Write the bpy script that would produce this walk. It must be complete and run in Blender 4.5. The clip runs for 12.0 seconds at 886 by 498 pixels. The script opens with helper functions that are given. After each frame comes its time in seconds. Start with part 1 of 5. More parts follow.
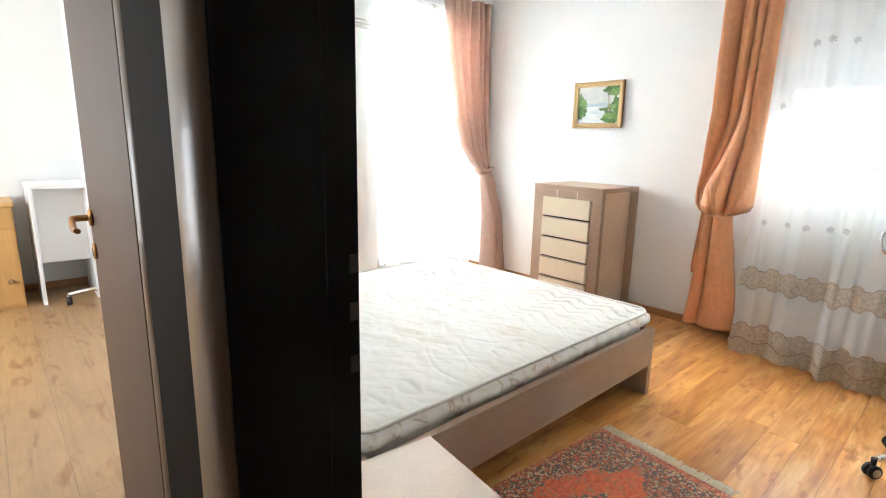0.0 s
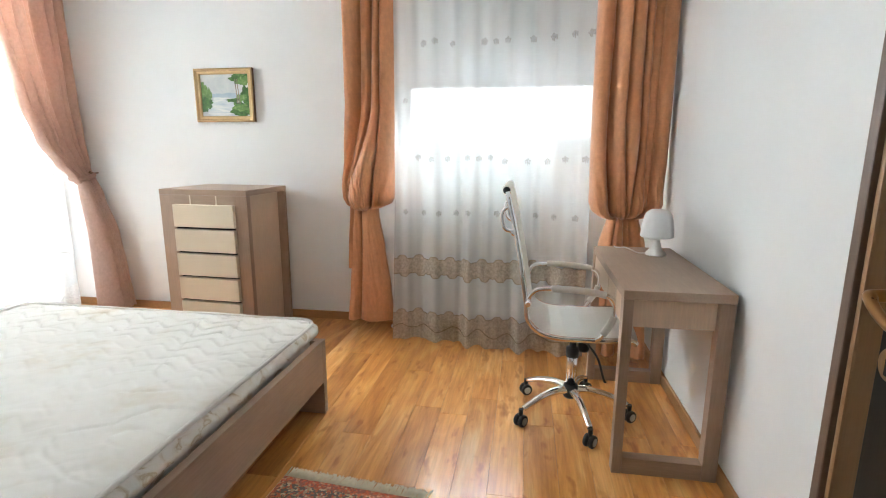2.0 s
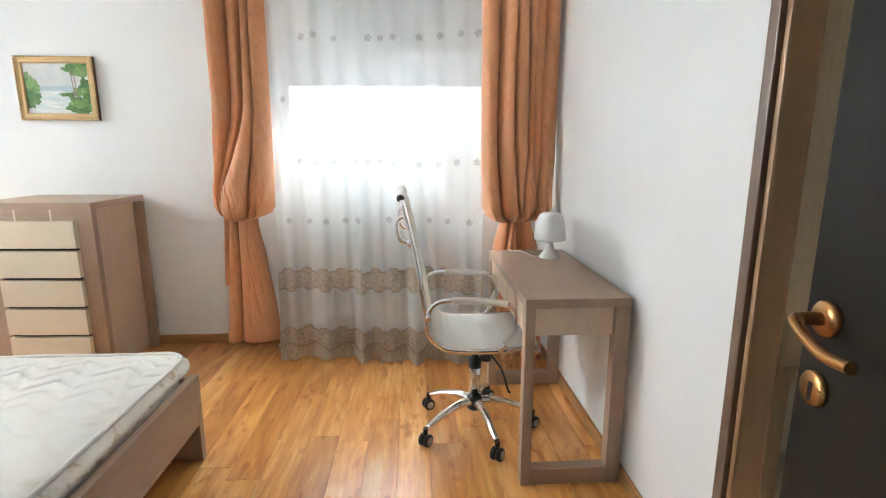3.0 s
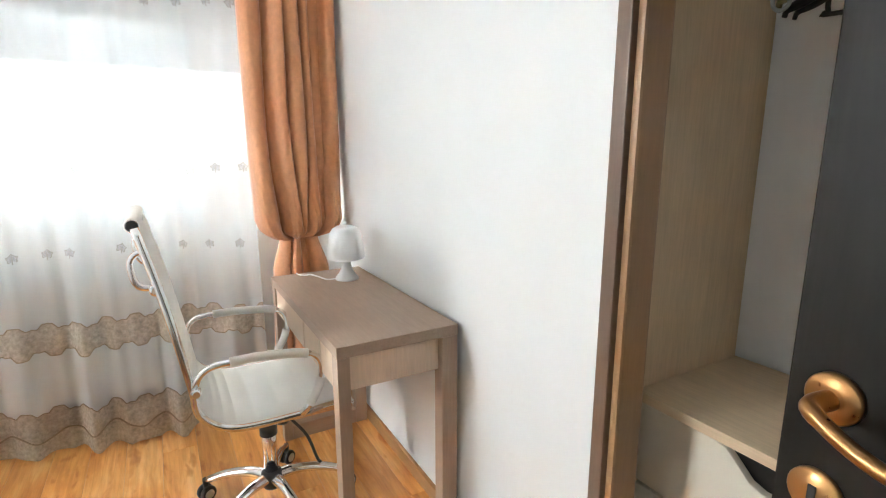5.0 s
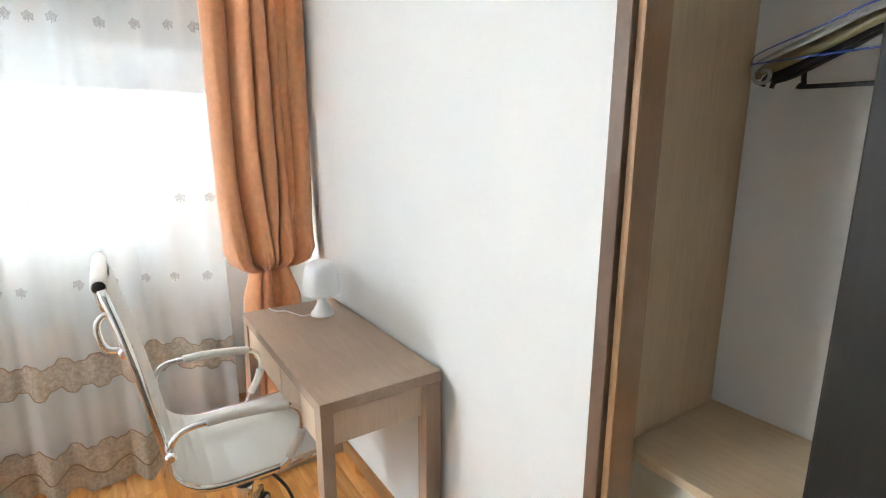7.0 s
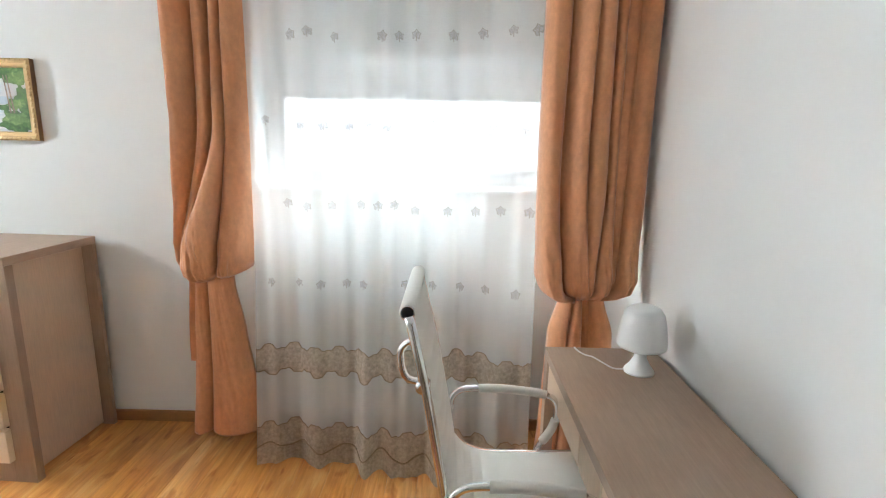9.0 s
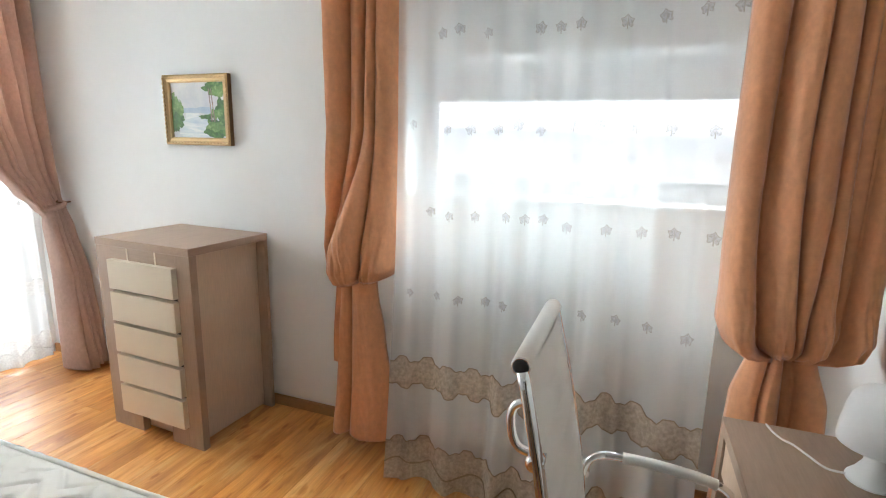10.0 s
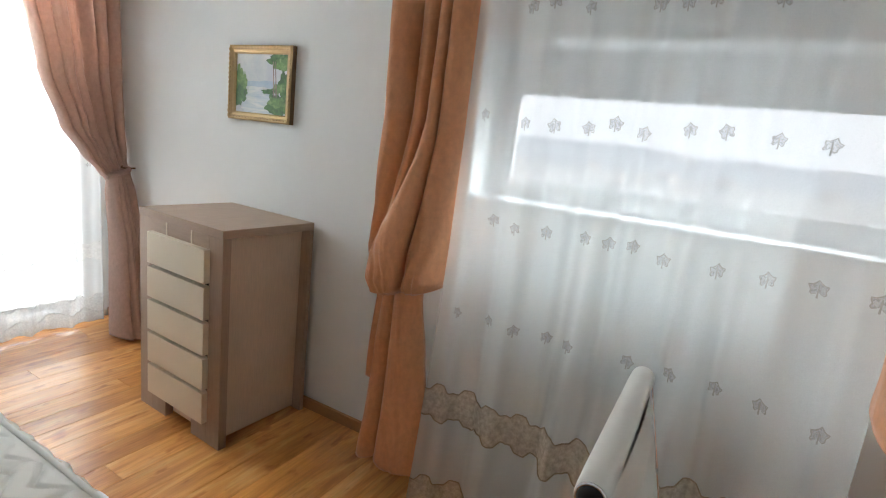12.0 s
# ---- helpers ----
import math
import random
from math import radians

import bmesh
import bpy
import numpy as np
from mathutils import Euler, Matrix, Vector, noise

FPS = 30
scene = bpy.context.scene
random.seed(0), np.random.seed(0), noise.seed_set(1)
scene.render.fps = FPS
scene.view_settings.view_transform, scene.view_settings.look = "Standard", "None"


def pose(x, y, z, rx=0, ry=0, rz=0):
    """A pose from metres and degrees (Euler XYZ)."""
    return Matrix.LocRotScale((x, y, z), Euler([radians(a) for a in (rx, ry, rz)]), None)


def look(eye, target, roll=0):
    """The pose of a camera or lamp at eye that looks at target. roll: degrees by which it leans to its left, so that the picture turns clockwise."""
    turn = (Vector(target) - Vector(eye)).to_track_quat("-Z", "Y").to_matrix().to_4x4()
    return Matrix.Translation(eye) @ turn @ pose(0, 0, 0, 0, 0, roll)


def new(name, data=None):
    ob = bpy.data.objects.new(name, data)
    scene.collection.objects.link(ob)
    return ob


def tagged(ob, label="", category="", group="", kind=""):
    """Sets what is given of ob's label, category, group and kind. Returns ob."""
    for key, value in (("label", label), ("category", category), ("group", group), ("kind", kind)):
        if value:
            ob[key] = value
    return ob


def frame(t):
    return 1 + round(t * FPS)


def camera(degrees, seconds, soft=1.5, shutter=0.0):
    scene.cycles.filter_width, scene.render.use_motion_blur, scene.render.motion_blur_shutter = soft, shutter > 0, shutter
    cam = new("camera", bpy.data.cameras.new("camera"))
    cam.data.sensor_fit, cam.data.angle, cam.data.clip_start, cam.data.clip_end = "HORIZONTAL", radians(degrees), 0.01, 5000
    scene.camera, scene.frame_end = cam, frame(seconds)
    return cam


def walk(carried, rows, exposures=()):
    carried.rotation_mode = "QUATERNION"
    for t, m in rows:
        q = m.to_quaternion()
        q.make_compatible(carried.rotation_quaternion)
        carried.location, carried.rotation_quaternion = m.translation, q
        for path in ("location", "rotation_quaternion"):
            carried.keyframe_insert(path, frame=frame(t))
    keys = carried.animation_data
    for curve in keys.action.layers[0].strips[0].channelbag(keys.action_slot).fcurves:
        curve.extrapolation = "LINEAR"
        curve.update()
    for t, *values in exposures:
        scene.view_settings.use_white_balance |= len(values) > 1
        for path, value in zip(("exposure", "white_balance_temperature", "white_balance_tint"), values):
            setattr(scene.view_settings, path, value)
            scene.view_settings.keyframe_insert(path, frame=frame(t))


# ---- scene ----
# a bedroom with two curtained windows, entered from a hall
PATH = [
    (0, (0.376, 0.149, 1.292), (-1.072, 1.467, 0.882), 1.2),
    (0.5, (0.286, 0.254, 1.277), (-0.922, 1.798, 0.879), 0.9),
    (1, (0.221, 0.356, 1.258), (-0.689, 2.093, 0.866), 0.8),
    (1.5, (0.203, 0.47, 1.248), (-0.395, 2.34, 0.863), 0.6),
    (2, (0.208, 0.525, 1.254), (-0.112, 2.46, 0.866), 0.2),
    (2.5, (0.173, 0.587, 1.274), (0.11, 2.546, 0.88), 0.1),
    (4.5, (0.213, 1.048, 1.287), (0.855, 2.899, 0.882), -0.2),
    (5, (0.199, 1.122, 1.289), (1.163, 2.829, 0.89), -0.1),
    (5.5, (0.18, 1.163, 1.285), (1.36, 2.728, 0.884), -0.2),
    (6, (0.163, 1.174, 1.328), (1.402, 2.691, 0.924), -0.2),
    (6.5, (0.161, 1.183, 1.405), (1.373, 2.72, 0.996), -0.0),
    (8.5, (0.231, 1.395, 1.459), (0.508, 3.334, 1.054), 0.7),
    (9, (0.219, 1.553, 1.462), (0.195, 3.512, 1.057), 1.1),
    (9.5, (0.206, 1.682, 1.475), (-0.143, 3.609, 1.068), 1.2),
    (10, (0.283, 1.802, 1.47), (-0.4, 3.638, 1.069), 1.3),
    (10.5, (0.29, 1.892, 1.475), (-0.667, 3.599, 1.063), 1.6),
    (11, (0.239, 2.013, 1.467), (-0.917, 3.593, 1.056), 1.9),
    (11.5, (0.176, 2.088, 1.478), (-0.919, 3.708, 1.055), 2.3),
    (12, (0.188, 2.124, 1.438), (-0.742, 3.847, 1.034), 6.7),
]

cam = camera(83.0, 12.0, 1.1)
EXPOSURES = [(0.0, 1.8), (1.0, 1.5), (1.5, 1.3), (2.5, 1.4), (4.5, 1.65), (5.5, 1.8), (6.5, 1.8), (8.5, 1.35), (9.5, 1.25), (10.5, 0.9), (12.0, 0.55)]
walk(cam, [(t, look(e, g, r)) for t, e, g, r in PATH], EXPOSURES)

# ---- world, sun and window light ----
world = bpy.data.worlds.new("world")
scene.world = world
world.use_nodes = True
wn = world.node_tree
sky = wn.nodes.new("ShaderNodeTexSky")
sky.sky_type = "NISHITA"
sky.sun_disc = False
sky.sun_elevation = radians(42)
sky.sun_rotation = radians(107)
sky.dust_density = 4.0
wn.links.new(sky.outputs[0], wn.nodes["Background"].inputs[0])
wn.nodes["Background"].inputs[1].default_value = 0.15

sun_data = bpy.data.lights.new("sun", "SUN")
sun_data.energy, sun_data.angle, sun_data.color = 3.0, radians(4), (1.0, 0.96, 0.9)
sun = new("sun", sun_data)
sun.matrix_world = look((40, -12, 36), (0, 0, 0))


def window_light(name, eye, target, sx, sz, watts, color, spread=180):
    d = bpy.data.lights.new(name, "AREA")
    d.shape, d.size, d.size_y, d.energy, d.color = "RECTANGLE", sx, sz, watts, color
    d.spread = radians(spread)
    ob = new(name, d)
    ob.matrix_world = look(eye, target)
    return ob


# daylight of the balcony window, the small window and the side room's window
window_light("balcony_daylight", (-3.53, 3.33, 1.98), (1.5, 1.5, 1.0), 0.98, 0.72, 34, (0.89, 0.97, 1.0), 125)
window_light("balcony_glow", (-3.55, 3.33, 0.83), (0, 3.1, 0.6), 0.98, 1.45, 10, (0.95, 0.98, 1.0))
window_light("north_daylight", (0.05, 4.60, 2.35), (0.05, 3.7, 1.25), 1.5, 0.9, 54, (0.85, 0.96, 1.0))
window_light("side_room_daylight", (-3.2, -2.3, 1.5), (-3.2, 0, 1.3), 2.2, 1.5, 20, (0.95, 0.98, 1.0))

# ---- materials ----


def material(name):
    m = bpy.data.materials.new(name)
    m.use_nodes = True
    return m, m.node_tree, m.node_tree.nodes["Principled BSDF"]


def node(nt, kind, **values):
    n = nt.nodes.new(kind)
    for key, value in values.items():
        n.inputs[key.replace("_", " ")].default_value = value
    return n


def coords(nt, scale=(1, 1, 1), vary=False):
    """Object coordinates, scaled; vary: shifted from object to object."""
    tc = nt.nodes.new("ShaderNodeTexCoord")
    mp = node(nt, "ShaderNodeMapping", Scale=scale)
    nt.links.new(tc.outputs["Object"], mp.inputs["Vector"])
    if vary:
        info = nt.nodes.new("ShaderNodeObjectInfo")
        mul = nt.nodes.new("ShaderNodeMath")
        mul.operation = "MULTIPLY"
        mul.inputs[1].default_value = 37.0
        nt.links.new(info.outputs["Random"], mul.inputs[0])
        nt.links.new(mul.outputs[0], mp.inputs["Location"])
    return mp.outputs[0]


def ramp(nt, fac, stops, interp="LINEAR"):
    r = nt.nodes.new("ShaderNodeValToRGB")
    r.color_ramp.interpolation = interp
    el = r.color_ramp.elements
    while len(el) < len(stops):
        el.new(0.5)
    for e, (p, c) in zip(el, stops):
        e.position, e.color = p, (*c, 1)
    nt.links.new(fac, r.inputs[0])
    return r.outputs[0]


def mixed(nt, fac, a, b, blend="MIX"):
    m = nt.nodes.new("ShaderNodeMix")
    m.data_type, m.blend_type = "RGBA", blend
    for sock, value in ((m.inputs[0], fac), (m.inputs[6], a), (m.inputs[7], b)):
        if isinstance(value, (int, float)):
            sock.default_value = value
        elif isinstance(value, tuple):
            sock.default_value = (*value, 1)
        else:
            nt.links.new(value, sock)
    return m.outputs[2]


def noise_tex(nt, vec, scale, detail=4.0, rough=0.55, distort=0.0):
    n = node(nt, "ShaderNodeTexNoise", Scale=scale, Detail=detail, Roughness=rough, Distortion=distort)
    nt.links.new(vec, n.inputs["Vector"])
    return n.outputs[0]


def bumped(nt, bsdf, height, strength, distance):
    b = node(nt, "ShaderNodeBump", Strength=strength, Distance=distance)
    nt.links.new(height, b.inputs["Height"])
    nt.links.new(b.outputs[0], bsdf.inputs["Normal"])


def shade(c, k):
    return tuple(min(1.0, v * k) for v in c)


def painted(name, color, rough=0.6, grain=180.0, bump=0.12, blotch=0.05, metal=0.0, coat=0.0):
    m, nt, b = material(name)
    v = coords(nt)
    big = noise_tex(nt, v, 2.2)
    fine = noise_tex(nt, v, grain, 3.0)
    col = ramp(nt, big, [(0.3, shade(color, 1 - blotch)), (0.7, shade(color, 1 + blotch))])
    nt.links.new(col, b.inputs["Base Color"])
    b.inputs["Roughness"].default_value = rough
    b.inputs["Metallic"].default_value = metal
    b.inputs["Coat Weight"].default_value = coat
    bumped(nt, b, fine, bump, 0.002)
    return m


def wooden(name, color, axis="y", rough=0.45, contrast=0.3, scale=1.0, vary=False, coat=0.0, knots=False):
    m, nt, b = material(name)
    along, across = 1.2 * scale, 16.0 * scale
    sc = {"x": (along, across, across), "y": (across, along, across), "z": (across, across, along)}[axis]
    v = coords(nt, sc, vary)
    g1 = noise_tex(nt, v, 1.0, 6.0, 0.6, 0.8)
    g2 = noise_tex(nt, v, 5.0, 4.0, 0.6)
    v2 = coords(nt, (1, 1, 1), vary)
    blot = noise_tex(nt, v2, 3.0, 3.0)
    c1 = ramp(nt, g1, [(0.28, shade(color, 1 - contrast)), (0.5, color), (0.75, shade(color, 1 + contrast * 0.8))])
    c2 = mixed(nt, 0.25, c1, ramp(nt, g2, [(0.35, shade(color, 0.6)), (0.65, shade(color, 1.25))]))
    c3 = mixed(nt, 0.35, c2, ramp(nt, blot, [(0.3, shade(color, 0.8)), (0.7, shade(color, 1.2))]))
    out = c3
    if knots:
        sk = {"x": (4.5, 15.0, 15.0), "y": (15.0, 4.5, 15.0), "z": (15.0, 15.0, 4.5)}[axis]
        kn = noise_tex(nt, coords(nt, sk, vary), 1.0, 2.0, 0.5, 0.6)
        dark = ramp(nt, kn, [(0.57, (1, 1, 1)), (0.72, (0.70, 0.55, 0.42))])
        out = mixed(nt, 1.0, c3, dark, "MULTIPLY")
    if vary:
        info = nt.nodes.new("ShaderNodeObjectInfo")
        tone = ramp(nt, info.outputs["Random"], [(0.0, (0.86, 0.83, 0.80)), (0.5, (1, 1, 1)), (1.0, (1.12, 1.10, 1.06))])
        out = mixed(nt, 1.0, out, tone, "MULTIPLY")
    nt.links.new(out, b.inputs["Base Color"])
    b.inputs["Roughness"].default_value = rough
    b.inputs["Coat Weight"].default_value = coat
    b.inputs["Coat Roughness"].default_value = 0.2
    bumped(nt, b, g2, 0.08, 0.002)
    return m


def strip_laminate(name):
    """Honey-coloured laminate: pale sapwood flames, orange heartwood, short dark knots and streaks along y."""
    m, nt, b = material(name)
    flame = noise_tex(nt, coords(nt, (9.0, 1.5, 9.0), True), 1.0, 5.0, 0.55, 1.4)
    grain = noise_tex(nt, coords(nt, (75.0, 4.0, 75.0), True), 1.0, 4.0, 0.6, 0.4)
    knot = noise_tex(nt, coords(nt, (20.0, 7.0, 20.0), True), 1.0, 2.0, 0.5, 0.25)
    base = ramp(nt, flame, [(0.25, (0.52, 0.205, 0.045)), (0.42, (0.68, 0.295, 0.075)), (0.55, (0.77, 0.37, 0.11)), (0.72, (0.86, 0.51, 0.21))])
    fine = mixed(nt, 1.0, base, ramp(nt, grain, [(0.3, (0.84, 0.78, 0.70)), (0.6, (1.05, 1.05, 1.05))]), "MULTIPLY")
    dark = mixed(nt, 1.0, fine, ramp(nt, knot, [(0.60, (1, 1, 1)), (0.68, (0.80, 0.66, 0.50)), (0.80, (0.60, 0.42, 0.28))]), "MULTIPLY")
    info = nt.nodes.new("ShaderNodeObjectInfo")
    tone = ramp(nt, info.outputs["Random"], [(0.0, (0.84, 0.79, 0.72)), (0.5, (1, 1, 1)), (1.0, (1.12, 1.12, 1.12))])
    nt.links.new(mixed(nt, 1.0, dark, tone, "MULTIPLY"), b.inputs["Base Color"])
    b.inputs["Roughness"].default_value = 0.3
    b.inputs["Coat Weight"].default_value = 0.6
    b.inputs["Coat Roughness"].default_value = 0.14
    bumped(nt, b, grain, 0.06, 0.001)
    return m


def woven(name, color, rough=0.85, sheen=0.4, blotch=0.12, thread=900.0, through_light=0.0):
    m, nt, b = material(name)
    v = coords(nt)
    fine = noise_tex(nt, v, thread, 2.0)
    mid = noise_tex(nt, coords(nt, (1, 1, 0.75)), 48.0, 5.0, 0.65)
    col = ramp(nt, mid, [(0.3, shade(color, 1 - blotch)), (0.7, shade(color, 1 + blotch))])
    nt.links.new(col, b.inputs["Base Color"])
    b.inputs["Roughness"].default_value = rough
    b.inputs["Sheen Weight"].default_value = sheen
    b.inputs["Sheen Roughness"].default_value = 0.38
    add = nt.nodes.new("ShaderNodeMath")
    add.operation = "MULTIPLY_ADD"
    wrinkle = noise_tex(nt, coords(nt, (1, 1, 0.5)), 11.0, 4.0, 0.6, 0.5)
    nt.links.new(wrinkle, add.inputs[0])
    add.inputs[1].default_value = 4.0
    nt.links.new(fine, add.inputs[2])
    bumped(nt, b, add.outputs[0], 0.35, 0.0015)
    if through_light:
        tr = nt.nodes.new("ShaderNodeBsdfTranslucent")
        nt.links.new(col, tr.inputs["Color"])
        mx = nt.nodes.new("ShaderNodeMixShader")
        mx.inputs[0].default_value = through_light
        nt.links.new(b.outputs[0], mx.inputs[1])
        nt.links.new(tr.outputs[0], mx.inputs[2])
        nt.links.new(mx.outputs[0], nt.nodes["Material Output"].inputs["Surface"])
    return m


def gauze(name, color, clear, scale=700.0, uneven=0.08):
    """Thin cloth: part of it holes, part of it lit from behind."""
    m, nt, b = material(name)
    v = coords(nt)
    weave = noise_tex(nt, v, scale, 2.0)
    diff = node(nt, "ShaderNodeBsdfDiffuse", Color=(*color, 1))
    tran = node(nt, "ShaderNodeBsdfTranslucent", Color=(*color, 1))
    half = nt.nodes.new("ShaderNodeMixShader")
    half.inputs[0].default_value = 0.55
    nt.links.new(diff.outputs[0], half.inputs[1])
    nt.links.new(tran.outputs[0], half.inputs[2])
    hole = nt.nodes.new("ShaderNodeBsdfTransparent")
    mx = nt.nodes.new("ShaderNodeMixShader")
    fac = nt.nodes.new("ShaderNodeMapRange")
    fac.inputs[1].default_value, fac.inputs[2].default_value = 0.3, 0.7
    fac.inputs[3].default_value, fac.inputs[4].default_value = clear - uneven, clear + uneven
    nt.links.new(weave, fac.inputs[0])
    nt.links.new(fac.outputs[0], mx.inputs[0])
    nt.links.new(half.outputs[0], mx.inputs[1])
    nt.links.new(hole.outputs[0], mx.inputs[2])
    nt.links.new(mx.outputs[0], nt.nodes["Material Output"].inputs["Surface"])
    return m


def metal(name, color, rough):
    m, nt, b = material(name)
    v = coords(nt)
    n = noise_tex(nt, v, 60.0)
    b.inputs["Base Color"].default_value = (*color, 1)
    b.inputs["Metallic"].default_value = 1.0
    r = nt.nodes.new("ShaderNodeMapRange")
    r.inputs[3].default_value, r.inputs[4].default_value = rough * 0.7, rough * 1.4
    nt.links.new(n, r.inputs[0])
    nt.links.new(r.outputs[0], b.inputs["Roughness"])
    return m


TAUPE = (0.40, 0.28, 0.203)
wall_paint = painted("wall_paint", (0.845, 0.86, 0.857), 0.7, 260.0, 0.1, 0.02)
ceiling_paint = painted("ceiling_paint", (0.86, 0.855, 0.84), 0.8, 260.0, 0.1, 0.02)
laminate = strip_laminate("laminate")
pale_laminate = wooden("pale_laminate", (0.52, 0.33, 0.16), "x", 0.35, 0.22, 1.0, True, 0.25, True)
underlay = painted("underlay", (0.12, 0.07, 0.03), 0.9)
skirting_wood = wooden("skirting_wood", (0.40, 0.20, 0.075), "y", 0.45, 0.2)
taupe_x = wooden("taupe_wood_x", TAUPE, "x", 0.42, 0.14, 2.0)
taupe_y = wooden("taupe_wood_y", TAUPE, "y", 0.42, 0.14, 2.0)
taupe_z = wooden("taupe_wood_z", TAUPE, "z", 0.42, 0.14, 2.0)
beige_panel = wooden("beige_panel", (0.64, 0.49, 0.365), "z", 0.5, 0.05, 2.0)
cream_front = painted("cream_front", (0.73, 0.63, 0.49), 0.45, 300.0, 0.05, 0.03)
tan_panel = wooden("tan_panel", (0.66, 0.49, 0.31), "z", 0.5, 0.16, 2.0)
tan_shelf = wooden("tan_shelf", (0.69, 0.53, 0.35), "y", 0.5, 0.1, 2.0)
cream_lacquer = painted("cream_lacquer", (0.72, 0.66, 0.55), 0.4, 300.0, 0.04, 0.02)
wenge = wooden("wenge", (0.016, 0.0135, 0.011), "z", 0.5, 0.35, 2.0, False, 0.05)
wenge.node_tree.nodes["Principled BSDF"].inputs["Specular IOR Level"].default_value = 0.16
# wenge darkened and dulled further: the unlit hall's shade is in this colour
shaded_wenge = wooden("shaded_wenge", (0.010, 0.008, 0.008), "z", 0.75, 0.3, 2.0)
shaded_wenge.node_tree.nodes["Principled BSDF"].inputs["Specular IOR Level"].default_value = 0.1
frame_wood = wooden("frame_wood", (0.17, 0.108, 0.075), "z", 0.32, 0.15, 2.0, False, 0.3)
brown_leaf = wooden("brown_leaf", (0.075, 0.036, 0.02), "z", 0.55, 0.25, 2.0, False, 0.05)
amber_edge = wooden("amber_edge", (0.36, 0.20, 0.095), "z", 0.38, 0.15, 2.0)
# near-black for drawer gaps and keyholes: their shade as a colour
gap_shade = painted("gap_shade", (0.02, 0.015, 0.012), 0.9)
drape_cloth = woven("drape_cloth", (0.69, 0.317, 0.152), 0.65, 0.35, 0.09, 500.0, 0.06)
pink_drape = woven("pink_drape_cloth", (0.55, 0.385, 0.315), 0.75, 0.3, 0.09, 500.0, 0.36)
sheer_cloth = gauze("sheer_cloth", (0.885, 0.915, 0.915), 0.50)
lace = gauze("lace", (0.60, 0.51, 0.41), 0.32, 70.0, 0.14)
lace_cord = gauze("lace_cord", (0.36, 0.28, 0.20), 0.15, 200.0)
pale_lace = gauze("pale_lace", (0.7, 0.7, 0.68), 0.3, 90.0)
embroidery = gauze("embroidery", (0.42, 0.40, 0.37), 0.32, 160.0)
leaf_fill = gauze("leaf_fill", (0.74, 0.74, 0.72), 0.72, 160.0)
pale_embroidery = gauze("pale_embroidery", (0.62, 0.64, 0.64), 0.25, 160.0)
white_leather = painted("white_leather", (0.77, 0.745, 0.69), 0.42, 420.0, 0.25, 0.03)
white_plastic = painted("white_plastic", (0.82, 0.81, 0.79), 0.35, 300.0, 0.03, 0.01)
lamp_glass = woven("lamp_glass", (0.92, 0.92, 0.92), 0.3, 0.0, 0.01, 300.0, 0.2)
black_plastic = painted("black_plastic", (0.015, 0.015, 0.016), 0.4, 300.0, 0.1, 0.1)
grey_rubber = painted("grey_rubber", (0.30, 0.30, 0.30), 0.6)
chrome = metal("chrome", (0.86, 0.87, 0.88), 0.08)
brass = metal("brass", (0.46, 0.25, 0.10), 0.3)
steel = metal("steel", (0.55, 0.55, 0.55), 0.35)
dull_steel = metal("dull_steel", (0.16, 0.15, 0.14), 0.5)
keep_steel = metal("keep_steel", (0.07, 0.065, 0.06), 0.6)
# window colour of the far houses, with distance haze mixed in
hazed_pane = painted("hazed_pane", (0.42, 0.46, 0.5), 0.4)
gilt = metal("gilt", (0.60, 0.44, 0.24), 0.5)
dark_gilt = painted("dark_gilt", (0.16, 0.08, 0.03), 0.5)
birch = wooden("birch", (0.62, 0.36, 0.13), "z", 0.4, 0.12, 1.5)
white_board = painted("white_board", (0.88, 0.885, 0.89), 0.4, 300.0, 0.03, 0.01)
radiator_white = painted("radiator_white", (0.80, 0.79, 0.76), 0.35, 300.0, 0.03, 0.02)
upvc = painted("upvc", (0.82, 0.83, 0.84), 0.3, 300.0, 0.02, 0.01)
grey_plastic = painted("grey_plastic", (0.34, 0.34, 0.32), 0.4, 200.0, 0.05, 0.05)
olive = painted("olive_wood", (0.26, 0.22, 0.10), 0.35, 80.0, 0.1, 0.15)
blue_wire = painted("blue_wire", (0.03, 0.07, 0.35), 0.4)
# far ground and house colours are greyed: distance haze is put into them
hazed_ground = painted("hazed_ground", (0.36, 0.39, 0.40), 0.95, 0.5, 0.1, 0.3)
hazed_roof = painted("hazed_roof", (0.40, 0.37, 0.36), 0.9)
hazed_plaster = painted("hazed_plaster", (0.62, 0.63, 0.64), 0.9)


def mattress_cloth():
    m, nt, b = material("mattress_cloth")
    v = coords(nt)
    stain = noise_tex(nt, v, 3.2, 4.0, 0.6)
    fine = noise_tex(nt, v, 600.0, 2.0)
    col = ramp(nt, stain, [(0.3, (0.77, 0.75, 0.71)), (0.6, (0.74, 0.705, 0.65)), (0.78, (0.65, 0.565, 0.45))])
    nt.links.new(col, b.inputs["Base Color"])
    b.inputs["Roughness"].default_value = 0.8
    b.inputs["Sheen Weight"].default_value = 0.2
    bumped(nt, b, fine, 0.15, 0.001)
    return m


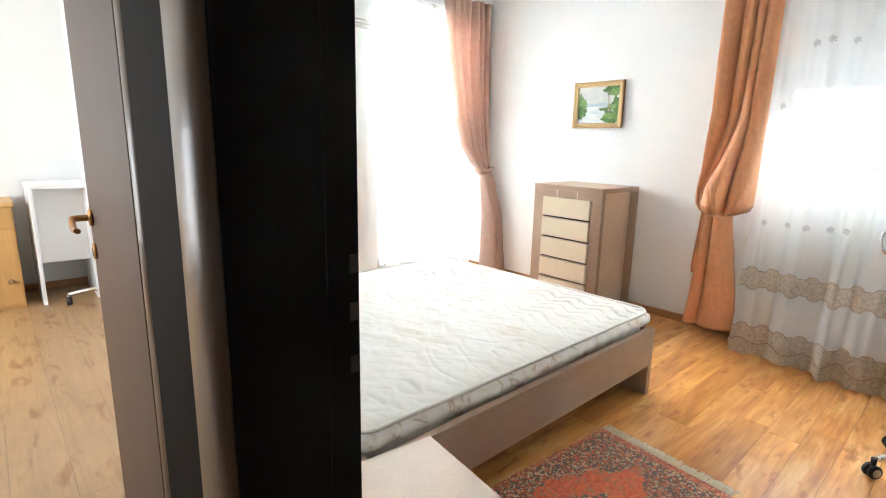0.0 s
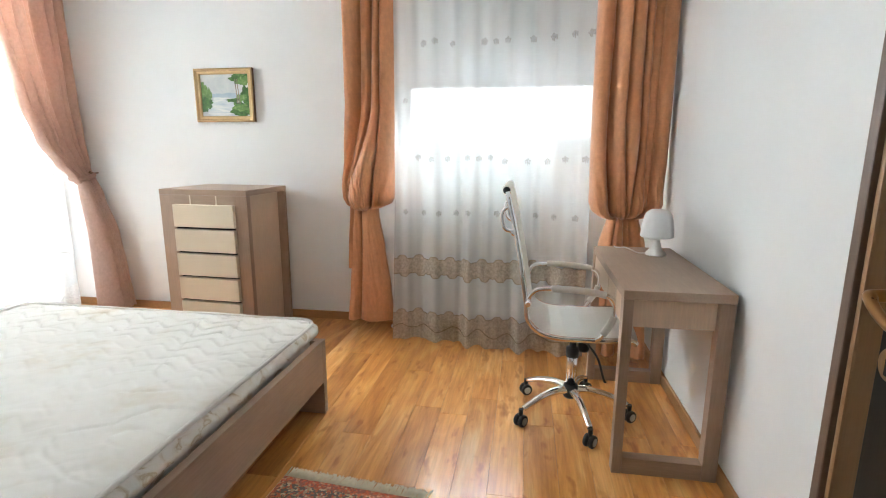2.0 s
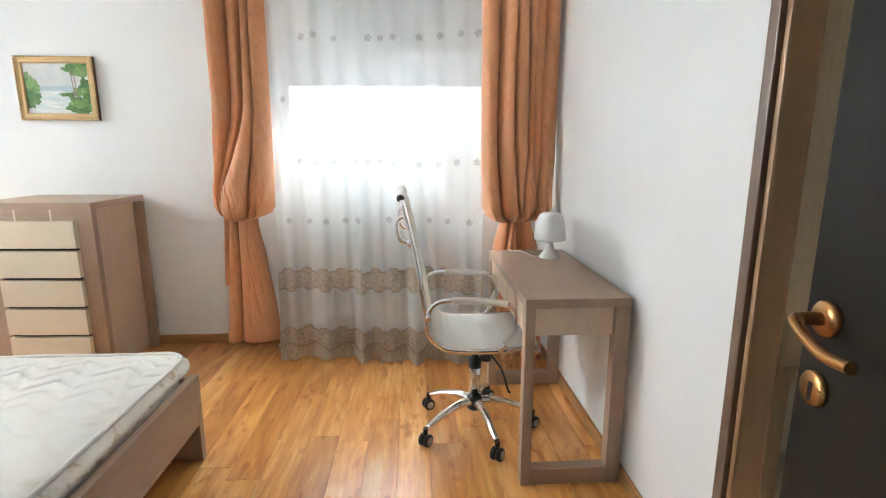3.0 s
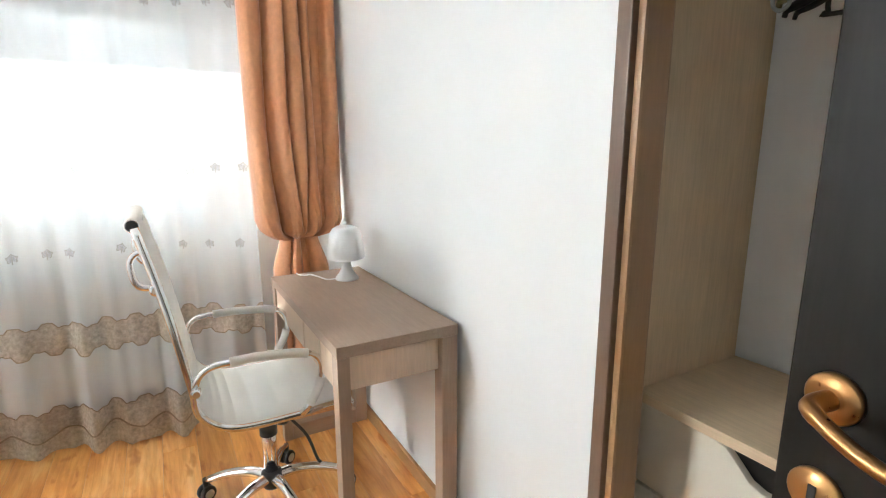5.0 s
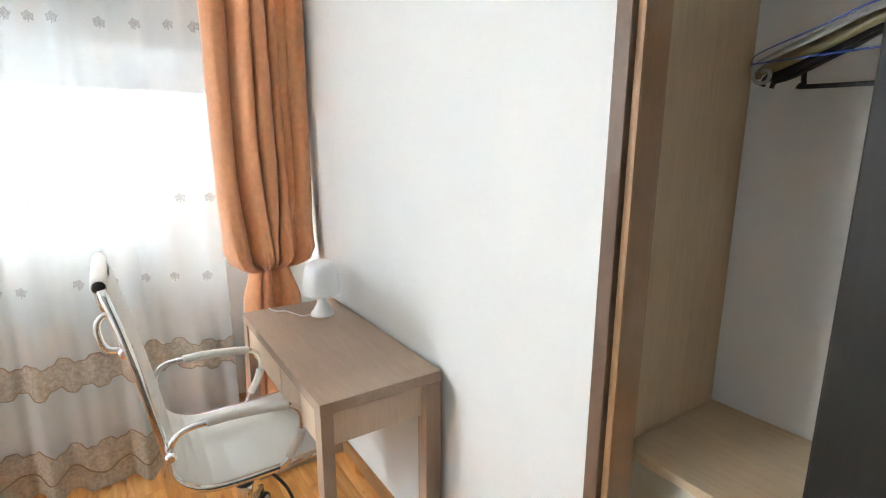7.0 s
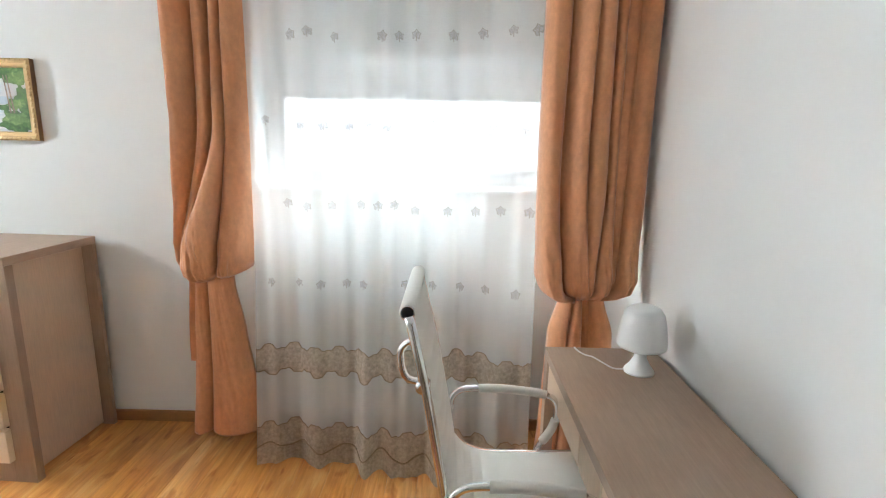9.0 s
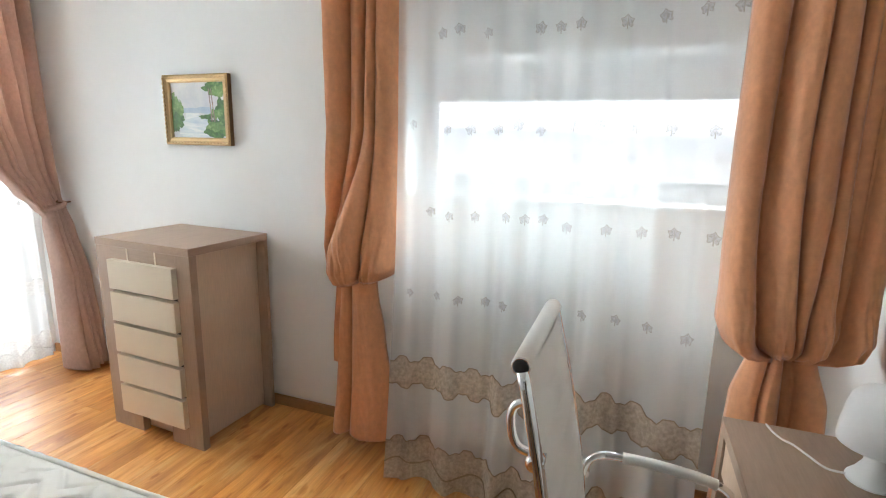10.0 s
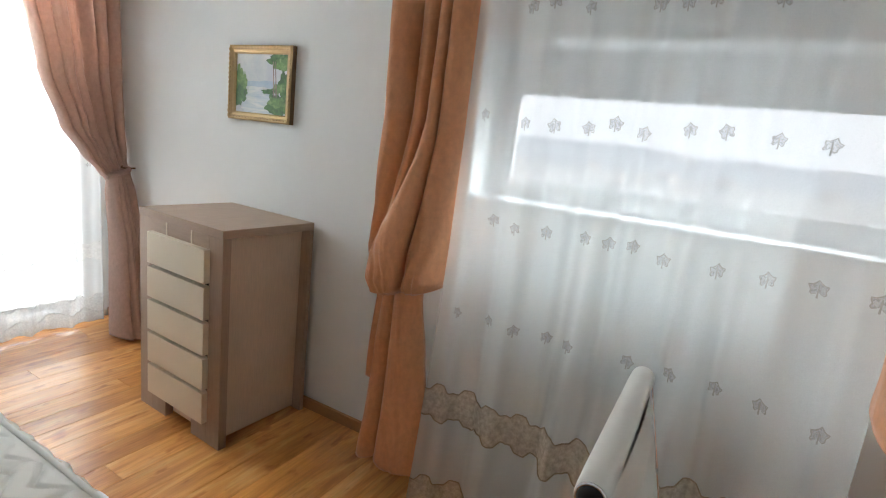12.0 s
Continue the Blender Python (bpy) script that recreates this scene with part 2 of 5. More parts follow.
def damask_cloth():
    m, nt, b = material("mattress_side_cloth")
    n = noise_tex(nt, coords(nt, (1, 1, 1.6)), 14.0, 3.0, 0.5, 1.2)
    col = ramp(nt, n, [(0.40, (0.78, 0.75, 0.70)), (0.56, (0.74, 0.69, 0.61)), (0.65, (0.54, 0.43, 0.30)), (0.72, (0.70, 0.64, 0.55))])
    nt.links.new(col, b.inputs["Base Color"])
    b.inputs["Roughness"].default_value = 0.8
    return m


def rug_wool():
    """Red medallion in a dark flowered field with a red edge; local x and y are metres from the rug's middle."""
    m, nt, b = material("rug_wool")
    tc = nt.nodes.new("ShaderNodeTexCoord")
    sep = nt.nodes.new("ShaderNodeSeparateXYZ")
    nt.links.new(tc.outputs["Object"], sep.inputs[0])

    def op(kind, a, c):
        n = nt.nodes.new("ShaderNodeMath")
        n.operation = kind
        for sock, value in zip(n.inputs, (a, c)):
            if isinstance(value, (int, float)):
                sock.default_value = value
            else:
                nt.links.new(value, sock)
        return n.outputs[0]
    ax = op("ABSOLUTE", sep.outputs[0], 0)
    ay = op("ABSOLUTE", sep.outputs[1], 0)
    wob = noise_tex(nt, tc.outputs["Object"], 22.0, 2.0)
    qx, qy = op("DIVIDE", ax, 0.20), op("DIVIDE", ay, 0.42)
    oval = op("POWER", op("ADD", op("MULTIPLY", qx, qx), op("MULTIPLY", qy, qy)), 0.5)
    scallop = op("MULTIPLY", op("ABSOLUTE", op("SINE", op("MULTIPLY", op("ARCTAN2", ay, ax), 7.0), 0), 0), 0.13)
    diamond = op("ADD", op("SUBTRACT", op("ADD", op("MULTIPLY", oval, 0.6), op("MULTIPLY", op("ADD", qx, qy), 0.4)), scallop), op("MULTIPLY", wob, 0.32))
    vor = node(nt, "ShaderNodeTexVoronoi", Scale=120.0)
    vor.inputs["Randomness"].default_value = 0.85
    nt.links.new(tc.outputs["Object"], vor.inputs["Vector"])
    tint = nt.nodes.new("ShaderNodeSeparateColor")
    nt.links.new(vor.outputs["Color"], tint.inputs[0])
    flowers = ramp(nt, tint.outputs[0], [(0.0, (0.13, 0.085, 0.07)), (0.28, (0.60, 0.13, 0.045)), (0.46, (0.52, 0.36, 0.21)), (0.58, (0.13, 0.10, 0.085)), (0.74, (0.72, 0.55, 0.36)), (0.86, (0.62, 0.12, 0.04))], "CONSTANT")
    field = mixed(nt, 0.25, flowers, ramp(nt, noise_tex(nt, tc.outputs["Object"], 60.0), [(0.4, (0.14, 0.08, 0.06)), (0.6, (0.36, 0.2, 0.12))]))
    red = ramp(nt, noise_tex(nt, tc.outputs["Object"], 70.0), [(0.35, (0.62, 0.085, 0.022)), (0.65, (0.82, 0.20, 0.07))])
    spots = ramp(nt, noise_tex(nt, tc.outputs["Object"], 26.0, 1.0), [(0.0, (0, 0, 0)), (0.56, (0.75, 0.75, 0.75)), (0.62, (0, 0, 0))], "CONSTANT")
    heart = mixed(nt, spots, red, (0.40, 0.22, 0.12))
    heart = mixed(nt, ramp(nt, diamond, [(0.0, (1, 1, 1)), (0.42, (0, 0, 0))], "CONSTANT"), heart, flowers)
    medal = ramp(nt, diamond, [(0.0, (0, 0, 0)), (1.2, (1, 1, 1))], "CONSTANT")
    col = mixed(nt, medal, heart, field)
    line = ramp(nt, diamond, [(0.0, (0, 0, 0)), (1.16, (1, 1, 1)), (1.23, (0, 0, 0))], "CONSTANT")
    col = mixed(nt, line, col, (0.55, 0.42, 0.28))
    edge = op("MAXIMUM", op("GREATER_THAN", ax, 0.265), op("GREATER_THAN", ay, 0.50))
    col = mixed(nt, edge, col, red)
    inner = op("MULTIPLY", op("MAXIMUM", op("GREATER_THAN", ax, 0.205), op("GREATER_THAN", ay, 0.44)), 0.55)
    col = mixed(nt, inner, col, flowers)
    nt.links.new(col, b.inputs["Base Color"])
    b.inputs["Roughness"].default_value = 0.95
    b.inputs["Sheen Weight"].default_value = 0.3
    bumped(nt, b, noise_tex(nt, tc.outputs["Object"], 500.0), 0.5, 0.003)
    return m


def window_glass():
    m, nt, b = material("window_glass")
    b.inputs["Base Color"].default_value = (1, 1, 1, 1)
    b.inputs["Roughness"].default_value = 0.0
    b.inputs["Transmission Weight"].default_value = 1.0
    b.inputs["IOR"].default_value = 1.1
    return m


quilt = mattress_cloth()
damask = damask_cloth()
rug_pile = rug_wool()
glass = window_glass()
fringe_wool = woven("fringe_wool", (0.70, 0.60, 0.43), 0.95, 0.2)

# ---- building helpers ----


def cuboid(bm, x0, x1, y0, y1, z0, z1, bevel=0.0):
    """A box in bm, its edges rounded by bevel."""
    r = bmesh.ops.create_cube(bm, size=1.0)
    vs = r["verts"]
    for v in vs:
        v.co = ((x0 + x1) / 2 + v.co.x * (x1 - x0), (y0 + y1) / 2 + v.co.y * (y1 - y0), (z0 + z1) / 2 + v.co.z * (z1 - z0))
    if bevel:
        es = {e for v in vs for e in v.link_edges}
        bmesh.ops.bevel(bm, geom=list(es), offset=bevel, segments=2, affect="EDGES", profile=0.6)
    return bm


def boxes(*list_of_boxes, bevel=0.0):
    bm = bmesh.new()
    for b in list_of_boxes:
        cuboid(bm, *b, bevel=bevel)
    return bm


def smooth_line(points, steps=8):
    """Points on a soft curve through the given ones."""
    p = [Vector(q) for q in points]
    p = [2 * p[0] - p[1], *p, 2 * p[-1] - p[-2]]
    out = []
    for a, b, c, d in zip(p, p[1:], p[2:], p[3:]):
        for k in range(steps):
            t = k / steps
            out.append(0.5 * (2 * b + (c - a) * t + (2 * a - 5 * b + 4 * c - d) * t * t + (3 * b - a - 3 * c + d) * t ** 3))
    out.append(p[-2])
    return out


def tube(bm, line, radius, sides=10, closed=False, flat=1.0):
    """A pipe along line; radius may be a number or one for each point."""
    n = len(line)
    rs = radius if isinstance(radius, (list, tuple)) else [radius] * n
    rings = []
    side = None
    for i, p in enumerate(line):
        a = line[(i - 1) % n] if closed or i else line[0]
        b = line[(i + 1) % n] if closed or i < n - 1 else line[-1]
        d = (b - a).normalized()
        if side is None:
            side = d.orthogonal().normalized()
        side = (side - d * side.dot(d)).normalized()
        up = d.cross(side)
        rings.append([bm.verts.new(p + rs[i] * (math.cos(2 * math.pi * k / sides) * side + flat * math.sin(2 * math.pi * k / sides) * up)) for k in range(sides)])
    pairs = list(zip(rings, rings[1:])) + ([(rings[-1], rings[0])] if closed else [])
    for r0, r1 in pairs:
        for k in range(sides):
            f = bm.faces.new((r0[k], r0[(k + 1) % sides], r1[(k + 1) % sides], r1[k]))
            f.smooth = True
    if not closed:
        bm.faces.new(rings[0][::-1])
        bm.faces.new(rings[-1])
    return bm


def lathe(bm, profile, center=(0, 0, 0), sides=28, axis="z"):
    """A turned shape: profile rows of radius and height."""
    rings = []
    for r, h in profile:
        ring = []
        for k in range(sides):
            a = 2 * math.pi * k / sides
            c = (r * math.cos(a), r * math.sin(a), h)
            if axis == "y":
                c = (c[0], c[2], c[1])
            elif axis == "x":
                c = (c[2], c[0], c[1])
            ring.append(bm.verts.new(Vector(c) + Vector(center)))
        rings.append(ring)
    for r0, r1 in zip(rings, rings[1:]):
        for k in range(sides):
            bm.faces.new((r0[k], r0[(k + 1) % sides], r1[(k + 1) % sides], r1[k])).smooth = True
    bm.faces.new(rings[0][::-1])
    bm.faces.new(rings[-1])
    return bm


def grid(bm, nu, nv, f):
    """A sheet of nu by nv cells; f(u, v) gives its points, u and v from 0 to 1."""
    vs = [[bm.verts.new(f(i / nu, j / nv)) for i in range(nu + 1)] for j in range(nv + 1)]
    for j in range(nv):
        for i in range(nu):
            bm.faces.new((vs[j][i], vs[j][i + 1], vs[j + 1][i + 1], vs[j + 1][i])).smooth = True
    return bm


def mesh_of(name, bm, mat):
    bmesh.ops.recalc_face_normals(bm, faces=bm.faces[:])
    me = bpy.data.meshes.new(name)
    bm.to_mesh(me)
    bm.free()
    me.materials.append(mat)
    return me


def part(name, bm, mat, parent, label=""):
    ob = new(name, mesh_of(name, bm, mat))
    ob.parent = parent
    return tagged(ob, label)


def thing(name, at, label, category, group="", turn=0.0):
    ob = new(name)
    ob.matrix_world = pose(*at, 0, 0, turn)
    ob.empty_display_size = 0.1
    return tagged(ob, label, category, group)


def structure(name, bm, mat, label="", category="wall"):
    return tagged(new(name, mesh_of(name, bm, mat)), label, category, "", "structure")


# ---- the rooms ----
X0, X1, Y0, Y1, H = -3.41, 0.985, 0.545, 3.965, 2.75
structure("wall_north", boxes(
    (X0 - 0.2, -0.72, Y1, Y1 + 0.3, -0.1, H), (0.82, 1.75, Y1, Y1 + 0.3, -0.1, H),
    (-0.72, 0.82, Y1, Y1 + 0.3, -0.1, 1.24), (-0.72, 0.82, Y1, Y1 + 0.3, 1.85, H)), wall_paint, "white painted wall with a wide low window opening")
structure("wall_west", boxes(
    (X0 - 0.2, X0, 0.84, 2.76, -0.1, H), (X0 - 0.2, X0, 3.89, Y1, -0.1, H), (X0 - 0.2, X0, 2.76, 3.89, 2.42, H)), wall_paint, "white painted wall with a tall balcony window opening")
structure("wall_east", boxes(
    (X1, X1 + 0.07, 1.80, Y1, -0.1, H), (X1, X1 + 0.07, Y0, 0.93, -0.1, H), (X1, X1 + 0.07, 0.93, 1.80, 2.12, H)), wall_paint, "white painted wall with a closet opening")
structure("wall_south", boxes(
    (0.735, 1.40, 0.36, Y0, -0.1, H), (-0.33, 0.735, 0.36, Y0, 2.10, H), (-0.757, -0.33, 0.36, Y0, -0.1, H), (-1.65, -0.757, 0.425, Y0, -0.1, H),
    (-1.73, -1.65, 0.425, 0.84, -0.1, H), (-5.0, -1.73, 0.76, 0.84, -0.1, H)), wall_paint, "white painted wall with the room's doorway")
structure("wall_closet", boxes((1.58, 1.68, 0.47, 1.94, -0.1, H), (1.055, 1.58, 1.885, 1.94, -0.1, H), (1.055, 1.58, 0.47, 0.55, -0.1, H)), wall_paint, "white wall round the built-in closet")
structure("wall_hall", boxes((1.30, 1.40, -1.6, 0.36, -0.1, H), (-0.84, 1.40, -1.7, -1.6, -0.1, H), (-0.84, -0.76, -1.6, -0.50, -0.1, H), (-0.84, -0.76, -0.50, 0.36, 2.1, H)), wall_paint, "white painted hall walls")
structure("wall_side_room", boxes(
    (-5.1, -5.0, -2.5, 0.84, -0.1, H), (-5.0, -4.3, -2.5, -2.4, -0.1, H), (-2.1, -0.74, -2.5, -2.4, -0.1, H), (-4.3, -2.1, -2.5, -2.4, -0.1, 0.75), (-4.3, -2.1, -2.5, -2.4, 2.25, H),
    (-0.84, -0.74, -2.4, -1.7, -0.1, H)), wall_paint, "white painted walls of the side room")
structure("ceiling", boxes((-5.1, 1.75, -2.5, Y1 + 0.3, H, H + 0.12)), ceiling_paint, "plain white ceiling", "ceiling")
structure("floor", boxes((-5.1, 1.75, -2.5, Y1 + 0.0, -0.12, -0.012)), underlay, "wooden laminate floor laid in long planks", "floor")
structure("baseboard_north", boxes((X0, -1.0, Y1 - 0.016, Y1, 0, 0.058), (-1.0, X1, Y1 - 0.016, Y1, 0, 0.058), bevel=0.003), skirting_wood, "golden brown wooden skirting", "baseboard")
structure("baseboard_east", boxes((X1 - 0.016, X1, 1.84, Y1 - 0.017, 0, 0.058), bevel=0.003), skirting_wood, "golden brown wooden skirting", "baseboard")
structure("baseboard_west", boxes((X0, X0 + 0.016, 0.86, 2.74, 0, 0.058), bevel=0.003), skirting_wood, "golden brown wooden skirting", "baseboard")
structure("baseboard_side_room", boxes((-5.0, -4.985, -2.3, 0.75, 0, 0.06), bevel=0.003), skirting_wood, "brown wooden skirting", "baseboard")


def half_round(x, y, half, deep, tall):
    """An upright moulding, half round towards the south, its flat back at y."""
    bm = bmesh.new()
    ends = []
    for z in (0.0, tall):
        ends.append([bm.verts.new((x + half * math.cos(math.pi * k / 20), y - deep * math.sin(math.pi * k / 20), z)) for k in range(21)])
    for k in range(20):
        bm.faces.new((ends[0][k], ends[0][k + 1], ends[1][k + 1], ends[1][k])).smooth = True
    bm.faces.new((ends[0][20], ends[0][0], ends[1][0], ends[1][20]))
    bm.faces.new(ends[0])
    bm.faces.new(ends[1][::-1])
    return bm


# the doorway's dark lining, with the keeps of the lock
doorway = thing("door_frame", (0, 0, 0), "dark wenge door lining with taupe casing", "door frame")
doorway["kind"] = "structure"
part("jamb", boxes((-0.33, -0.25, 0.352, 0.549, 0, 2.1), bevel=0.003), shaded_wenge, doorway)
part("rebate", boxes((-0.252, -0.238, 0.352, 0.49, 0, 2.09), bevel=0.003), shaded_wenge, doorway)
part("jamb", boxes((0.705, 0.735, 0.352, 0.549, 0, 2.1), bevel=0.003), wenge, doorway)
part("head", boxes((-0.25, 0.705, 0.352, 0.549, 2.06, 2.1), bevel=0.003), wenge, doorway)
part("casing", half_round(-0.305, 0.351, 0.06, 0.026, 2.13), frame_wood, doorway, "taupe rounded casing")
part("casing_panel", boxes((-0.60, -0.367, 0.338, 0.359, 0, 2.13), bevel=0.002), shaded_wenge, doorway)
for zz in (0.955, 1.04, 1.115):
    part("lock_keep", boxes((-0.2505, -0.2485, 0.531, 0.546, zz - 0.014, zz + 0.014), bevel=0.0005), keep_steel, doorway, "steel lock keep")
side_frame = thing("door_frame", (0, 0, 0), "taupe casing of the side room's doorway", "door frame")
side_frame["kind"] = "structure"
part("lining", boxes((-0.757, -0.662, 0.338, 0.359, 0, 2.13), bevel=0.003), brown_leaf, side_frame)
part("casing", half_round(-0.631, 0.359, 0.029, 0.024, 2.13), frame_wood, side_frame)
part("jamb", boxes((-0.84, -0.76, -0.52, -0.49, 0, 2.1), bevel=0.003), wenge, side_frame)


def lever_set(parent, side, u, z):
    """A lever handle on a round rose and a key rose below it, on the leaf's face at y = side * 0.02; u: from the hinge."""
    s = side
    y0 = s * 0.0205
    h = part("door_handle", tube(bmesh.new(), smooth_line([(u, y0 + s * 0.005, z), (u, y0 + s * 0.038, z), (u - 0.012, y0 + s * 0.052, z - 0.002), (u - 0.045, y0 + s * 0.055, z - 0.016), (u - 0.08, y0 + s * 0.055, z - 0.024), (u - 0.118, y0 + s * 0.052, z - 0.022)], 6), [0.0105] * 13 + [0.0095] * 18, 12, False, 0.85), brass, parent, "aged brass lever handle")
    part("rose", lathe(bmesh.new(), [(0.0265, y0), (0.0265, y0 + s * 0.006), (0.024, y0 + s * 0.009), (0.013, y0 + s * 0.011)], (u, 0, z), 32, "y"), brass, h)
    k = part("key_rose", lathe(bmesh.new(), [(0.0265, y0), (0.0265, y0 + s * 0.005), (0.024, y0 + s * 0.008), (0.004, y0 + s * 0.008)], (u + 0.004, 0, z - 0.108), 32, "y"), brass, parent, "aged brass keyhole rose")
    part("keyhole", boxes((u, u + 0.008, y0 + s * 0.007, y0 + s * 0.0095, z - 0.125, z - 0.098), bevel=0.001), gap_shade, k)


# the room's door: hinged by the wall, opened past a right angle; local x runs from the hinge to the free edge
leaf = thing("door_1", (0.702, 0.562, 0.0), "dark wenge door standing open, brass lever handle", "door", "", 84.0)
leaf["kind"] = "structure"
part("leaf", boxes((0, 0.815, -0.02, 0.02, 0.008, 2.05), bevel=0.003), wenge, leaf)
lever_set(leaf, 1, 0.768, 1.045)
part("latch", boxes((0.813, 0.817, -0.011, 0.011, 0.93, 1.17), bevel=0.0008), steel, leaf, "steel latch plate")
for zz in (0.25, 1.8):
    part("hinge", lathe(bmesh.new(), [(0.008, zz), (0.008, zz + 0.1)], (-0.004, 0.026, 0), 12), steel, leaf)

# the side room's door, open into that room
leaf2 = thing("door_2", (-0.765, 0.386, 0.0), "dark brown side-room door standing open with black lever", "door", "", 179.0)
leaf2["kind"] = "structure"
part("leaf", boxes((0, 0.80, -0.02, 0.02, 0.008, 2.05), bevel=0.003), brown_leaf, leaf2)
lever_set(leaf2, 1, 0.745, 1.045)

# ---- built-in closet ----
casing = thing("door_frame", (0, 0, 0), "taupe closet casing with an amber inner edge", "door frame")
casing["kind"] = "structure"
part("casing", boxes((0.962, 0.984, 1.788, 1.822, 0, 2.15), bevel=0.004), frame_wood, casing)
part("inner_edge", boxes((0.974, 1.055, 1.768, 1.7865, 0, 2.12), bevel=0.007), amber_edge, casing, "amber rounded inner edge")
part("casing", boxes((0.962, 0.984, 0.88, 0.93, 0, 2.15), bevel=0.004), frame_wood, casing)
part("casing", boxes((0.962, 0.984, 0.93, 1.788, 2.11, 2.15), bevel=0.004), frame_wood, casing)

closet = thing("closet", (0, 0, 0), "open built-in closet with tan side panels, white back", "closet")
part("side_panel", boxes((1.056, 1.545, 1.858, 1.884, 0, 2.5), bevel=0.002), tan_panel, closet, "tan wood-grain side panel")
part("side_panel", boxes((1.056, 1.545, 0.555, 0.58, 0, 2.5), bevel=0.002), tan_panel, closet)
part("back_panel", boxes((1.545, 1.565, 0.56, 1.884, 0, 2.5)), white_board, closet, "white back panel")
part("top_panel", boxes((1.056, 1.545, 0.58, 1.858, 2.3, 2.325), bevel=0.002), tan_panel, closet)
part("shelf", boxes((1.142, 1.544, 0.581, 1.8575, 0.698, 0.722), bevel=0.002), tan_shelf, closet, "tan shelf over the drawers")
# solid box whose black colour stands in for the shade behind the drawers
part("carcass", boxes((1.185, 1.54, 0.582, 1.857, 0.02, 0.69)), gap_shade, closet, "box coloured as the shade behind the drawers")


def closet_drawer(z0, z1):
    """A drawer front whose top edge dips in a smooth curve for the hand."""
    bm = bmesh.new()
    n = 48
    ya, yb = 1.852, 0.60
    rows = []
    for i in range(n + 1):
        y = ya + (yb - ya) * i / n
        k = min(max((1.66 - y) / 0.09, 0), 1) * min(max((y - 1.15) / 0.09, 0), 1)
        k = k * k * (3 - 2 * k)
        top = z1 - 0.062 * k
        rows.append([bm.verts.new((x, y, z)) for x, z in ((1.160, z0), (1.160, top - 0.002), (1.162, top), (1.178, top), (1.178, z0))])
    for a, b in zip(rows, rows[1:]):
        for k in range(5):
            bm.faces.new((a[k], a[(k + 1) % 5], b[(k + 1) % 5], b[k]))
    bm.faces.new(rows[0])
    bm.faces.new(rows[-1][::-1])
    return bm


for z0, z1 in ((0.482, 0.688), (0.258, 0.472), (0.035, 0.248)):
    part("drawer_front", closet_drawer(z0, z1), cream_lacquer, closet, "cream drawer front with a curved grip")
rod = thing("closet_rod", (1.335, 1.53, 1.72), "chrome pull-out clothes rail in the closet", "clothes rod")
part("bar", tube(bmesh.new(), [Vector((-0.19, 0, 0)), Vector((0.209, 0, 0))], 0.009, 14), chrome, rod)
part("hanger_block", boxes((-0.15, 0.209, -0.02, 0.02, 0.009, 0.03), bevel=0.004), white_plastic, rod)
part("hanger_block", boxes((0.19, 0.209, -0.03, 0.03, -0.04, 0.05), bevel=0.004), white_plastic, rod)


def hanger(x, mat, width, drop, thick, label, turn, bar=None):
    h = thing("clothes_hanger", (x, 1.53, 1.72), label, "clothes hanger", "hangers on the rail", 90 + turn)
    arm = smooth_line([(width, 0, -0.10 - drop), (width * 0.97, 0, -0.085 - drop), (width * 0.82, 0, -0.072 - drop), (width * 0.45, 0, -0.062 - drop * 0.45), (0, 0, -0.045), (-width * 0.45, 0, -0.062 - drop * 0.45), (-width * 0.82, 0, -0.072 - drop), (-width, 0, -0.10 - drop)], 6)
    part("arm", tube(bmesh.new(), arm, [thick * (0.7 + 0.3 * math.cos(6.28 * (i / len(arm) - 0.5))) for i in range(len(arm))], 10, False, 1.9), mat, h)
    part("hook", tube(bmesh.new(), smooth_line([(0, 0, -0.045), (0, 0, -0.012), (0.014, 0, 0.0), (0.008, 0, 0.010), (0, 0, 0.0115), (-0.011, 0, 0.007)], 5), 0.0018, 8), steel, h)
    if bar is not None:
        if mat is blue_wire:
            line, thin = [Vector((width, 0, -0.10 - drop)), Vector((-width, 0, -0.10 - drop))], 0.0018
        else:
            line, thin = smooth_line([(width * 0.74, 0, -0.070 - drop), (width * 0.73, 0, -0.094 - drop), (width * 0.66, 0, -0.102 - drop), (-width * 0.66, 0, -0.102 - drop), (-width * 0.74, 0, -0.072 - drop)], 5), 0.0052
        part("trouser_bar", tube(bmesh.new(), line, thin, 8), bar, h)
    return h


hanger(1.45, black_plastic, 0.23, 0.062, 0.010, "black plastic hanger with a trouser bar", 4, black_plastic)
hanger(1.405, black_plastic, 0.24, 0.058, 0.013, "black plastic hanger on the rail", -2)
hanger(1.36, olive, 0.235, 0.045, 0.015, "olive brown wooden hanger on the rail", -4)
grey_hanger = hanger(1.315, grey_plastic, 0.232, 0.036, 0.006, "grey plastic hanger with curled ends on the rail", -6)
for sgn in (-1, 1):
    curl = [Vector((sgn * (0.205 + (0.026 - 0.0011 * i) * math.cos(1.2 - 0.36 * i)), 0, -0.142 + (0.026 - 0.0011 * i) * math.sin(1.2 - 0.36 * i))) for i in range(20)]
    part("curled_end", tube(bmesh.new(), curl, 0.0042, 8), grey_plastic, grey_hanger)
hanger(1.285, blue_wire, 0.225, 0.022, 0.0016, "blue coated wire hanger on the rail", -8, blue_wire)

# ---- north window ----
win = thing("window_1", (0, 0, 0), "white plastic window, wide and low, sky beyond", "window")
win["kind"] = "structure"
